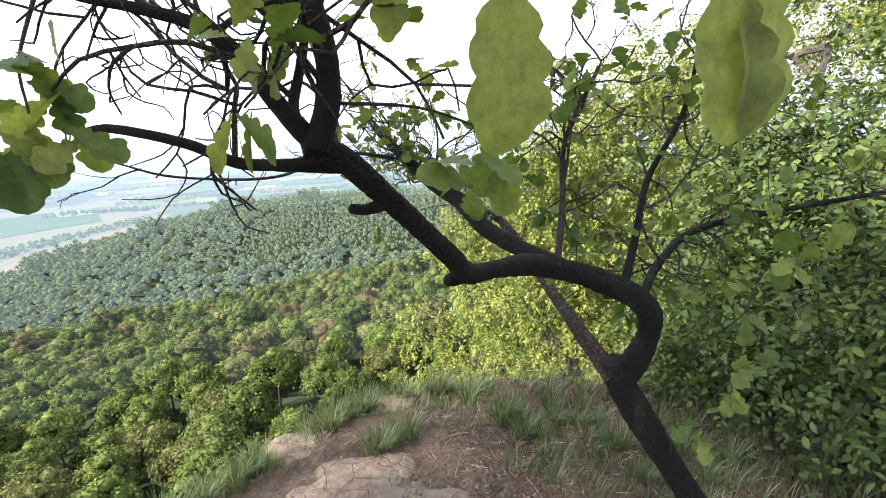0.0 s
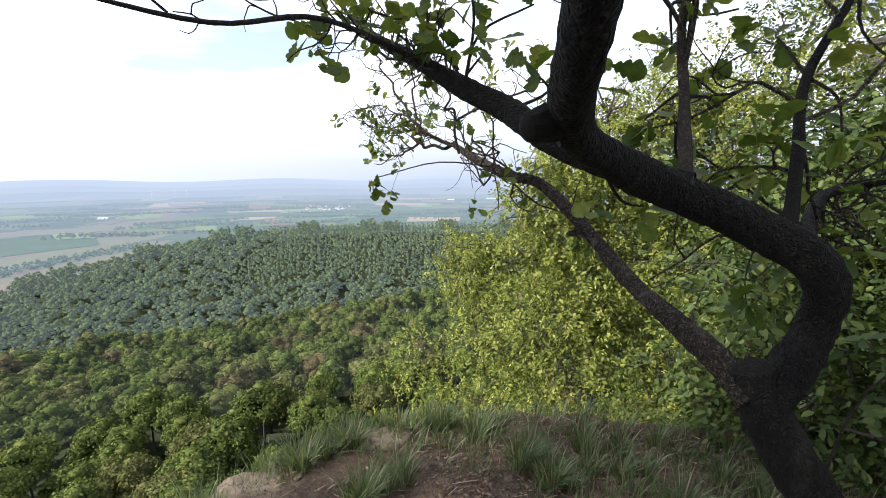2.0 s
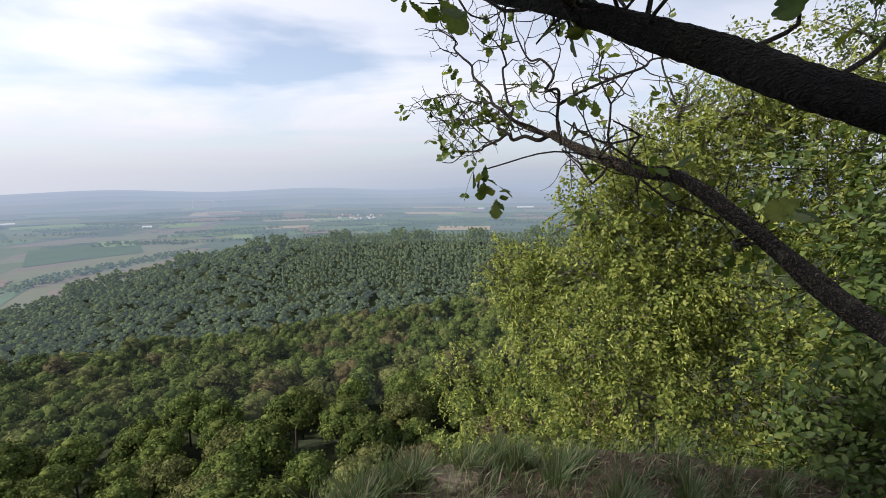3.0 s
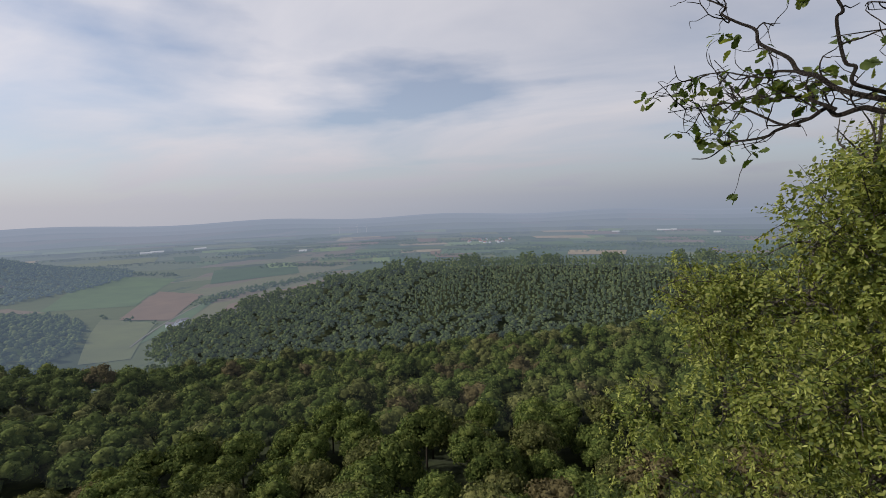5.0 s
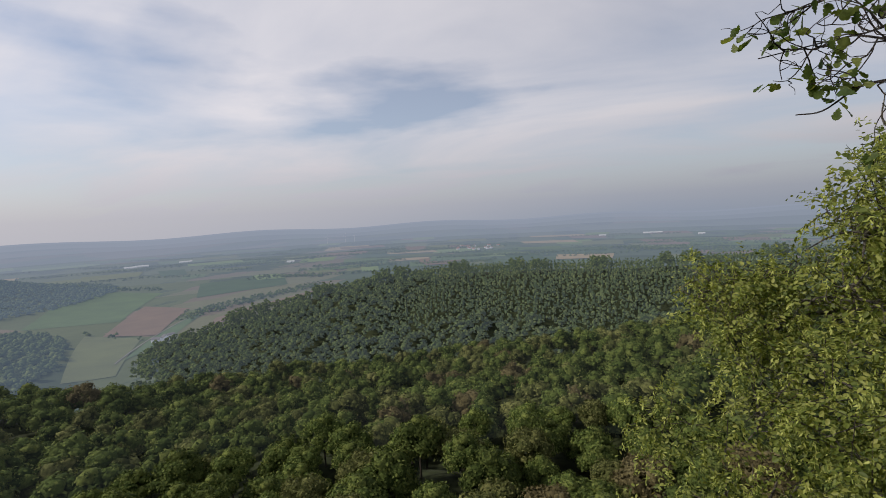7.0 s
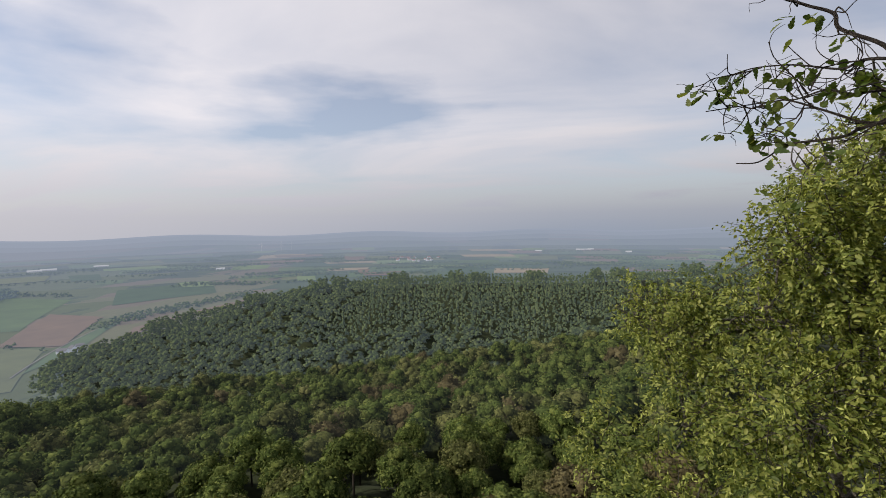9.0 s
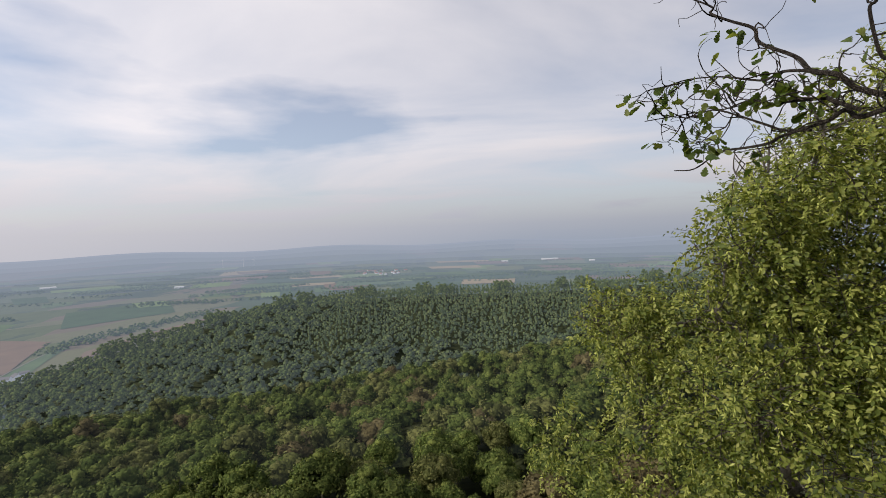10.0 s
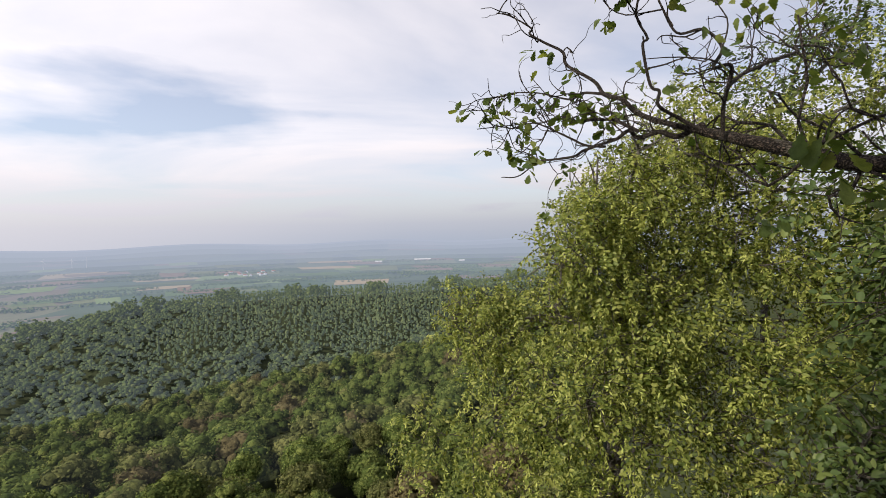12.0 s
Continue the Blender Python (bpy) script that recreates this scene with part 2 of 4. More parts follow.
    col = m.mixed(0.35, col, m.ramp(m.noise(scale * 9, 3, 0.6, p), [(0.3, (0.7, 0.7, 0.7)), (0.7, (1.2, 1.2, 1.2))]), "MULTIPLY")
    m.base(col, 1.0)
    m.link(haze_glow(m, m.bsdf.outputs[0], glow), m.out.inputs[0])
    return m.mat


TINTS = [(0.0, (0.065, 0.10, 0.035)), (0.25, (0.09, 0.11, 0.045)), (0.45, (0.14, 0.115, 0.08)), (0.6, (0.06, 0.085, 0.035)), (0.8, (0.13, 0.13, 0.065)), (0.92, (0.17, 0.13, 0.09))]
M_SOIL, M_FLOOR = soil_material(), floor_material()
BANDS = [950, 1200, 1500, 1850, 2250, 2700, 3150, 3600, 4050, 4500]     # rings of the distance, each a backdrop with its own share of painted haze
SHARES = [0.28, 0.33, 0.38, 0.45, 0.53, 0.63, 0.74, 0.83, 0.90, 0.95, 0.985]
FAR_HAZE_TINT = (0.295, 0.335, 0.405)


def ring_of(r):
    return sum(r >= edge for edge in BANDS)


def haze_of(k):
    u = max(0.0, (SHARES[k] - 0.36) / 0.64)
    return tuple(a + (b - a) * u for a, b in zip(HAZE_TINT, FAR_HAZE_TINT)), SHARES[k]


# plain and hedges paled ring by ring with emitted haze
M_PLAINS = [plain_material("plain", haze_of(k), 0.006 / (1 + 0.22 * k), TINTS) for k in range(len(SHARES))]
M_HEDGES = [leaf_material("hedge_leaves", COOL, 0.1, 0.8, 0.1, glow=haze_of(k)) for k in range(len(SHARES))]


def far_material(name, color, glow, rough=0.9, grain=0.02):
    """Plain surfaces far out on the plain, with haze mixed in as emission."""
    m = Mat(name)
    p = m.position()
    col = m.mixed(0.6, color, m.ramp(m.noise(grain, 5, 0.6, p), [(0.3, (0.72, 0.72, 0.72)), (0.7, (1.2, 1.2, 1.2))]), "MULTIPLY")
    m.base(col, rough)
    m.link(haze_glow(m, m.bsdf.outputs[0], glow), m.out.inputs[0])
    return m.mat


FIELD_COLORS = [(0.085, 0.130, 0.040), (0.17, 0.112, 0.068), (0.125, 0.140, 0.048), (0.050, 0.085, 0.032), (0.30, 0.235, 0.135), (0.145, 0.20, 0.062)]
M_FIELDS = [[far_material("field", c, haze_of(k)) for c in FIELD_COLORS] for k in range(len(SHARES))]
M_ROAD = far_material("far_road", (0.20, 0.185, 0.16), (HAZE_TINT, 0.30))
M_FARWHITE = far_material("far_white_paint", (0.62, 0.62, 0.60), (FAR_HAZE_TINT, 0.66))
M_FARROOF = far_material("far_grey_roof", (0.16, 0.15, 0.15), (HAZE_TINT, 0.3))
M_FARRED = far_material("far_red_roof", (0.30, 0.15, 0.10), (HAZE_TINT, 0.45))
M_FARGLASS = far_material("far_window", (0.04, 0.045, 0.05), (HAZE_TINT, 0.3), 0.2)


def rock_material():
    m = Mat("ledge_rock")
    g = m.nt.nodes.new("ShaderNodeNewGeometry")
    p = g.outputs["Position"]
    big, mid, fine = m.noise(5.0, 5, 0.6, p), m.noise(26.0, 7, 0.7, p), m.noise(160.0, 5, 0.7, p)
    col = m.ramp(mid, [(0.3, (0.09, 0.062, 0.047)), (0.52, (0.17, 0.125, 0.093)), (0.72, (0.28, 0.215, 0.168))])
    col = m.mixed(m.ramp(big, [(0.5, (0, 0, 0)), (0.64, (0.7, 0.7, 0.7))]), col, (0.17, 0.15, 0.115))
    m.base(col, 0.92)
    cracks = m.node("ShaderNodeTexVoronoi", Scale=7.0)
    cracks.feature = "DISTANCE_TO_EDGE"
    m.link(m.mixed(0.12, p, m.node("ShaderNodeTexNoise", Scale=6.0).outputs[1], "ADD"), cracks.inputs["Vector"])
    h = m.mixed(0.45, m.mixed(0.5, mid, fine), m.ramp(cracks.outputs["Distance"], [(0.0, (0, 0, 0)), (0.04, (1, 1, 1))]))
    m.bump(h, 0.9, 0.02)
    return m.mat


M_ROCK = rock_material()
M_LITTER = leaf_material("dry_litter", [(0.0, (0.05, 0.036, 0.028)), (0.5, (0.13, 0.095, 0.075)), (0.85, (0.20, 0.135, 0.095)), (1.0, (0.30, 0.225, 0.17))], 0.1, 0.8, 0.2)
M_DRYGRASS = leaf_material("dry_grass", [(0.0, (0.16, 0.10, 0.06)), (0.5, (0.30, 0.21, 0.13)), (1.0, (0.46, 0.37, 0.25))], 0.15, 0.7, 0.2)
M_STRAW = Mat("dry_twig").base((0.30, 0.24, 0.18), 0.8).mat

# ======== mesh helpers ========


def smooth(v, a, b):
    t = np.clip((v - a) / (b - a), 0, 1)
    return t * t * (3 - 2 * t)


def mesh_from(name, verts, faces, mats, shade=True, slots=None):
    """A mesh from arrays; faces: an (n, 3 or 4) array or a list of such arrays."""
    me = bpy.data.meshes.new(name)
    groups = faces if isinstance(faces, list) else [faces]
    groups = [np.asarray(g, np.int32) for g in groups if len(g)]
    sizes = np.concatenate([np.full(len(g), g.shape[1], np.int32) for g in groups])
    loops = np.concatenate([g.ravel() for g in groups])
    verts = np.asarray(verts, np.float32)
    me.vertices.add(len(verts))
    me.vertices.foreach_set("co", verts.ravel())
    me.loops.add(len(loops))
    me.loops.foreach_set("vertex_index", loops)
    me.polygons.add(len(sizes))
    me.polygons.foreach_set("loop_start", np.r_[0, np.cumsum(sizes)[:-1]].astype(np.int32))
    for mat in mats if isinstance(mats, (list, tuple)) else [mats]:
        me.materials.append(mat)
    if slots is not None:
        me.polygons.foreach_set("material_index", np.asarray(slots, np.int32))
    if shade:
        me.polygons.foreach_set("use_smooth", np.ones(len(sizes), bool))
    me.update(calc_edges=True)
    return me


def part(name, me, parent=None, label=""):
    ob = new(name, me)
    if parent is not None:
        ob.parent = parent
    return tagged(ob, label)


def unit(v):
    return v / np.maximum(np.linalg.norm(v, axis=-1, keepdims=True), 1e-9)


def tube(points, radii, sides=8, steps=5, rough=0.0, rng=None, cap=True):
    """A limb: a smooth curve through points, swept with changing radius. Returns verts, quads."""
    p, r = np.asarray(points, float), np.asarray(radii, float)
    ext = np.vstack([2 * p[0] - p[1], p, 2 * p[-1] - p[-2]])
    out, rad = [], []
    for i in range(len(p) - 1):
        a, b, c, d = ext[i:i + 4]
        for k in range(steps):
            t = k / steps
            out.append(0.5 * (2 * b + (c - a) * t + (2 * a - 5 * b + 4 * c - d) * t * t + (3 * b - a - 3 * c + d) * t ** 3))
            rad.append(r[i] + (r[i + 1] - r[i]) * t)
    out.append(p[-1]), rad.append(r[-1])
    out, rad = np.array(out), np.array(rad)
    tang = unit(np.gradient(out, axis=0))
    side = unit(np.cross(tang[0], (0.3, 0.2, 0.93)))
    ang = np.linspace(0, 2 * np.pi, sides, endpoint=False)
    verts = []
    for q, t, s in zip(out, tang, rad):
        side = unit(side - t * (side @ t))
        other = np.cross(t, side)
        k = s * (1 + (rough * (rng.uniform(-1, 1, sides) * 0.6 + 0.5 * np.sin(3 * ang + 9 * q[2] + 5 * q[0]) + 0.6 * np.sin(23 * q[0] + 17 * q[1] + 31 * q[2])) if rough else 0))
        verts.append(q + (np.cos(ang) * k)[:, None] * side + (np.sin(ang) * k)[:, None] * other)
    n = len(out)
    verts = np.concatenate(verts)
    i, j = np.meshgrid(np.arange(n - 1), np.arange(sides), indexing="ij")
    a, b = i * sides + j, i * sides + (j + 1) % sides
    quads = np.stack([a, b, b + sides, a + sides], -1).reshape(-1, 4)
    if cap:
        verts = np.vstack([verts, out[-1] + tang[-1] * rad[-1] * 0.6])
        j = np.arange(sides)
        tip = np.stack([(n - 1) * sides + j, (n - 1) * sides + (j + 1) % sides, np.full(sides, len(verts) - 1), np.full(sides, len(verts) - 1)], -1)
        quads = np.vstack([quads, tip])
    return verts, quads


class Pile:
    """Collects pieces of geometry for one joined mesh."""

    def __init__(self):
        self.v, self.q, self.t, self.n = [], [], [], 0

    def add(self, verts, quads=None, tris=None):
        verts = np.asarray(verts, float).reshape(-1, 3)
        if quads is not None and len(quads):
            q = np.asarray(quads)
            same = q[:, 2] == q[:, 3]
            self.q.append(q[~same] + self.n)
            self.t.append(q[same][:, :3] + self.n)
        if tris is not None and len(tris):
            self.t.append(np.asarray(tris) + self.n)
        self.v.append(verts)
        self.n += len(verts)

    def mesh(self, name, mats, shade=True):
        groups = [np.concatenate(g) for g in (self.q, self.t) if g and sum(map(len, g))]
        return mesh_from(name, np.concatenate(self.v), groups, mats, shade)


def scatter(template, quads, places, along, normal, sizes):
    """Copies of a small leaf shape (x across, y along, z up) at places. Returns verts, quads."""
    along = unit(along)
    across = unit(np.cross(along, normal))
    up = np.cross(across, along)
    tv = template[None] * np.asarray(sizes)[:, None, None]
    v = places[:, None] + tv[..., :1] * across[:, None] + tv[..., 1:2] * along[:, None] + tv[..., 2:] * up[:, None]
    k = len(template)
    q = quads[None] + (np.arange(len(places)) * k)[:, None, None]
    return v.reshape(-1, 3), q.reshape(-1, quads.shape[1])


# leaf shapes, one unit long, folded a little along the midrib
OVAL = np.array([(0, 0, 0), (-0.25, 0.28, 0.06), (-0.24, 0.66, 0.03), (0, 1.0, -0.10), (0.24, 0.66, 0.03), (0.25, 0.28, 0.06)], float)
OVAL_Q = np.array([(0, 3, 2, 1), (0, 5, 4, 3)])
BRACT = np.array([(0, 0, 0), (-0.16, 0.45, 0.05), (0, 1.0, 0), (0.16, 0.45, 0.05)], float)
BRACT_Q = np.array([(0, 3, 2, 1)])
_half = [(0.0, 0.03), (0.05, 0.10), (0.05, 0.16), (0.13, 0.22), (0.16, 0.28), (0.12, 0.34), (0.20, 0.40), (0.25, 0.47), (0.235, 0.53), (0.18, 0.57), (0.26, 0.62), (0.32, 0.70), (0.30, 0.78), (0.23, 0.82), (0.21, 0.90), (0.12, 0.97), (0.0, 1.0)]
LOBED = np.array([(0, y, -0.10 * y * y) for x, y in _half] + [(s * x, y, 0.22 * x - 0.10 * y * y) for s in (-1, 1) for x, y in _half[1:-1]], float)


def lobed_faces():
    n, m = len(_half), len(_half) - 2
    q = []
    for s in (0, 1):
        o = n + s * m
        rim = [0] + [o + k for k in range(m)] + [n - 1]
        for k in range(n - 1):
            a, b, c, d = k, k + 1, rim[k + 1], rim[k]
            f = [a, b, c, d]
            if k == 0:
                f = [a, b, c, c]
            if k == n - 2:
                f = [a, b, d, d]
            q.append(f if s else f[:2][::-1] + (f[2:][::-1] if f[2] != f[3] else f[2:]))
    return np.array(q)


LOBED_Q = lobed_faces()

# a broad old leaf with shallow, uneven lobes
BROAD = LOBED * (0.62, 1, 1.2)
BROAD[:, 0] += np.sign(LOBED[:, 0]) * 0.135 * np.sin(np.pi * np.clip(LOBED[:, 1], 0, 1) ** 0.9) * (1 + 0.14 * np.sign(LOBED[:, 0]) * np.sin(7 * LOBED[:, 1]))
BROAD[:, 2] += 0.02 * np.sin(11 * LOBED[:, 1] + 6 * LOBED[:, 0])

# ======== the lie of the land ========


def soft(v, k):
    return k * np.log1p(np.exp(np.clip(v / k, -40, 40)))


def canopy_height(r, az):
    """Top of the woods, by distance (m) and bearing (degrees), up to the wooded ridge."""
    near = np.interp(r, [5, 12, 38, 75, 144, 180, 270], [-8, -15, -31, -41, -54, -64, -77])
    roll = np.sin(0.105 * r - 0.16 * az + 0.8) + 0.7 * np.sin(0.061 * r + 0.21 * az) + 0.6 * np.sin(0.19 * r + 0.33 * az + 2)
    near = near + 2.0 * roll * smooth(r, 45, 90) + smooth(r, 70, 250) * 17 * np.minimum(((az + 29) / 34) ** 2, 2.0)
    crest = -67 - 2.15 * soft(-24 - az, 3.0) - 0.42 * soft(-36 - az, 2.0) + 1.0 * soft(az - 6, 2.0)
    foot = -112 - 0.5 * soft(-24 - az, 4.0)
    ridge = foot + (crest - foot) * smooth(r, 340, 620)
    ridge = ridge + (2.6 * np.sin(0.62 * az + 0.012 * r) + 1.6 * np.sin(0.045 * r - 0.9 * az)) * smooth(r, 350, 420) * (1 - smooth(r, 560, 630))
    ridge = ridge + (-158 - ridge) * smooth(r, 640, 820)
    ridge = ridge + (-172 - ridge) * smooth(-az, 50, 55)
    return near + (ridge - near) * smooth(r, 268, 330)


def wood_hill(r, az):
    """The wooded hills out on the plain."""
    one = 104 * np.exp(-((az + 70) / 11.0) ** 2 - ((r - 1450) / 230) ** 2)
    two = 38 * np.exp(-((az + 68.5) / 9.5) ** 2 - ((r - 760) / 190) ** 2)
    return one + two


def ledge_inside(x, y):
    """How far inside the rim of the rock ledge a place lies."""
    d = np.minimum(2.84 - y + 0.08 * np.sin(3.1 * x), 0.756 * (x + 0.62) - 0.655 * (y - 2.85))
    return np.minimum(d, x + 2.6)


def ripple(x, y):
    return 0.022 * np.sin(7.3 * x + 1.1) * np.sin(6.1 * y) + 0.014 * np.sin(17 * x + 9 * y) + 0.010 * np.sin(29 * y - 13 * x + 2) + 0.03 * np.sin(2.3 * x + 0.4) * np.cos(1.9 * y)


def ground_height(x, y):
    r, az = np.hypot(x, y), np.degrees(np.arctan2(x, y))
    d = ledge_inside(x, y)
    top = 0.06 + 0.5 * ripple(x, y) - 0.02 * np.maximum(r - 6, 0) - 0.10 * smooth(-x, 0.6, 1.3)
    wood = canopy_height(r, np.clip(az, -80, 32)) - 13 * smooth(r, 4, 30)
    flat = np.interp(r, [2600, 3300, 4100, 4900], [-152, -150, -112, -72]) + 14 * np.sin(az * 0.31 + 1) * smooth(r, 3300, 4500)
    far = np.where(r > 760, np.maximum(flat, -152) + wood_hill(r, az), wood)
    far = np.where((r > 300) & (r <= 760), np.maximum(wood, -152 + wood_hill(r, az)), far)
    wall = top - 2.0 * np.maximum(-d, 0) + 0.25 * ripple(2 * x, 2 * y)
    out = np.maximum(wall, np.minimum(far, -3.0)) * smooth(-d, -0.02, 0.35) + top * (1 - smooth(-d, -0.02, 0.35))
    return np.where(d > 0, top, out)


def build_ground():
    radii = [0.0, 0.25]
    while radii[-1] < 4900:
        radii.append(radii[-1] * (1.028 if radii[-1] < 6 else 1.055) + 0.004)
    radii[-1] = 4900.0
    r = np.array(radii[1:])
    az = np.linspace(-np.pi, np.pi, 400, endpoint=False)
    rr, aa = np.meshgrid(r, az, indexing="ij")
    x, y = rr * np.sin(aa), rr * np.cos(aa)
    z = ground_height(x, y)
    verts = np.vstack([np.stack([x, y, z], -1).reshape(-1, 3), (0, 0, ground_height(np.array([0.0]), np.array([0.0]))[0])])
    n, m = rr.shape
    i, j = np.meshgrid(np.arange(n - 1), np.arange(m), indexing="ij")
    a, b = i * m + j, i * m + (j + 1) % m
    quads = np.stack([a, a + m, b + m, b], -1).reshape(-1, 4)
    j = np.arange(m)
    tris = np.stack([np.full(m, len(verts) - 1), j, (j + 1) % m], -1)
    ring = np.repeat(r[:-1], m)
    inside = ledge_inside(x[:-1], y[:-1]).ravel() > -0.45
    wooded = (ring < 480) | ((ring < 690) & (np.tile(np.degrees(az), n - 1) > -50))
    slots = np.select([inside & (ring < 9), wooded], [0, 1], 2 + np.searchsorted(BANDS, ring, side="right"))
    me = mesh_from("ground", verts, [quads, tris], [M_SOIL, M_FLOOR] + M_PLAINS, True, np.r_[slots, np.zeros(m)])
    tagged(new("ground", me), "rocky ledge of reddish soil above wooded slopes and a farmed plain", "ground", kind="structure")


build_ground()

# ======== the woods ========
CARD = np.array([(-0.34, 0.12, 0.0), (0.28, 0.0, 0.05), (0.40, 0.66, -0.03), (-0.12, 1.0, -0.06)], float)
CARD_Q = np.array([(0, 1, 2, 3)])


def clump_shape(detail):
    """The upper part of a rough ball, as verts and tris."""
    bm = bmesh.new()
    bmesh.ops.create_icosphere(bm, subdivisions=detail, radius=1.0)
    keep = [f for f in bm.faces if f.calc_center_median().z > -0.42]
    verts = np.array([v.co[:] for v in bm.verts])
    tris = np.array([[v.index for v in f.verts] for f in keep])
    bm.free()
    used = np.unique(tris)
    back = np.zeros(len(verts), int)
    back[used] = np.arange(len(used))
    return verts[used], back[tris]


CLUMPS = {k: clump_shape(k) for k in (1,)}


def crown_arrays(rng, blobs, detail, cards, size, width, height, pointed=False, ragged=0.3):
    """A broad crown: leafy clumps over a dome, ragged with leaf sprays; base of the crown at z = 0. Returns verts, tris, quads."""
    i = np.arange(blobs)
    rise = np.clip(1 - (i + 0.35) / blobs + rng.uniform(-0.08, 0.08, blobs), 0.02, 1)
    ang = 2.39996 * i + rng.uniform(-0.5, 0.5, blobs)
    flat = np.sqrt(1 - np.minimum(rise, 1) ** 2)
    out = np.stack([flat * np.cos(ang), flat * np.sin(ang), rise], -1)
    reach = rng.uniform(0.82, 1.12, (blobs, 1))
    cen = out * reach * (0.60 * width, 0.60 * width, 0.62 * height) + (0, 0, 0.10 * height)
    own = width * (rng.uniform(0.20, 0.36, blobs) if blobs > 20 else rng.uniform(0.26, 0.42, blobs) * (1.35 if blobs < 6 else 1.0))
    if pointed:
        cen[:, 2] = np.linspace(0.80, 0.25, blobs) * height
        cen[:, :2] *= 0.25
        own = width * np.linspace(0.42, 0.80, blobs)
    sv, st = CLUMPS[detail]
    waves = rng.normal(size=(5, 3)) * 2.6 / (width * 0.35)
    verts, tris, n = [], [], 0
    for c, o in zip(cen, own):
        p = sv * o * 0.90
        swell = sum(np.sin(p @ w + rng.uniform(0, 6.28)) for w in waves) * 0.075 + rng.normal(size=len(sv)) * 0.08
        p = p * (1 + swell)[:, None] * (1, 1, 1.5 if pointed else 0.66 if blobs > 20 else 0.80) + c
        verts.append(p), tris.append(st + n)
        n += len(p)
    k = rng.choice(blobs, cards, p=own ** 2 / (own ** 2).sum())
    d = unit(rng.normal(size=(cards, 3)) + 0.75 * out[k])
    p = cen[k] + d * own[k][:, None] * rng.uniform(0.84, 1.20, (cards, 1)) * (1, 1, 1.5 if pointed else 0.66 if blobs > 20 else 0.80)
    along = unit(np.cross(d, rng.normal(size=(cards, 3))) + d * 0.45 + (0, 0, -0.15))
    normal = unit(d * 0.85 + out[k] * 0.35 + np.array((0, 0, 0.3)) + ragged * rng.normal(size=(cards, 3)))
    v, q = scatter(CARD, CARD_Q, p, along, normal, size * rng.uniform(0.5, 1.3, cards))
    return np.vstack(verts + [v]), np.vstack(tris), q + n


def grid_places(rng, r0, r1, az0, az1, step, jitter=0.40):
    """Places spread evenly over a stretch of the land."""
    xs = np.arange(-r1, r1, step)
    x, y = np.meshgrid(xs, np.arange(-20, r1, step))
    x, y = (c.ravel() + rng.uniform(-jitter, jitter, c.size) * step for c in (x, y))
    r, az = np.hypot(x, y), np.degrees(np.arctan2(x, y))
    keep = (r > r0) & (r < r1) & (az > az0) & (az < az1)
    return x[keep], y[keep], r[keep], az[keep]


def build_near_woods():
    rng = np.random.default_rng(4)
    kinds = []
    for mat in (M_NEAR, M_NEAR, M_NEAR, M_NEAR_OLIVE, M_NEAR_BROWN):
        v, t, q = crown_arrays(rng, 30, 1, 2500, 0.50, 6.0, 7.5, ragged=0.45)
        kinds.append(mesh_from("crown", v, [t, q], mat))
    x, y, r, az = grid_places(rng, 27, 122, -72, 28, 9.4)
    v, q = tube([(0, 0, -9), (0.1, 0, -4), (0, 0.1, 0), (0, 0, 4)], [0.26, 0.22, 0.18, 0.06], 6, 2, cap=False)
    trunk_me = mesh_from("trunk", v, q, M_TRUNK)
    for k in range(len(x)):
        s = rng.uniform(0.75, 1.15)
        top = canopy_height(r[k], az[k]) + rng.uniform(-3.2, 1.4)
        tree = new("forest_tree")
        tree.matrix_world = Matrix.LocRotScale((x[k], y[k], top - 7.5 * s), Euler((0, 0, rng.uniform(0, 6.28))), (s, s, s * rng.uniform(0.9, 1.15)))
        part("trunk", trunk_me, tree)
        pick = rng.choice(5, p=[0.28, 0.28, 0.24, 0.17, 0.03])
        part("crown", kinds[pick], tree)
        tagged(tree, "brownish budding deciduous tree on the steep wooded slope" if pick == 4 else "broad green deciduous tree on the steep wooded slope", "tree", "trees on the slope")


def build_far_woods(name, label, rng, places, shape, mats, width, height, kinds=6, pointed=0.0, uneven=2.0, spread=(0.75, 1.3)):
    """Woods too far off to count: crowns of a few shapes, turned and scaled, joined. shape: clumps, their detail, sprays, spray size."""
    x, y, top = places
    blobs, detail, cards, size = shape
    v_all, f_all, t_all, slot_f, slot_t, n = [], [], [], [], [], 0
    pick = rng.integers(0, kinds, len(x))
    for k in range(kinds):
        narrow = rng.random() < pointed
        v, t, q = crown_arrays(rng, blobs, detail, cards, size, width * (0.72 if narrow else 1), height * (1.2 if narrow else 1), narrow)
        sel = np.flatnonzero(pick == k)
        a, s = rng.uniform(0, 6.28, len(sel)), rng.uniform(*spread, len(sel))
        c, sn = np.cos(a), np.sin(a)
        vx = (v[None, :, 0] * c[:, None] - v[None, :, 1] * sn[:, None]) * s[:, None] + x[sel][:, None]
        vy = (v[None, :, 0] * sn[:, None] + v[None, :, 1] * c[:, None]) * s[:, None] + y[sel][:, None]
        vz = (v[None, :, 2] - height) * s[:, None] + (top[sel] + rng.uniform(-uneven, uneven * 0.6, len(sel)))[:, None]
        off = n + np.arange(len(sel)) * len(v)
        v_all.append(np.stack([vx, vy, vz], -1).reshape(-1, 3))
        f_all.append((q[None] + off[:, None, None]).reshape(-1, 4))
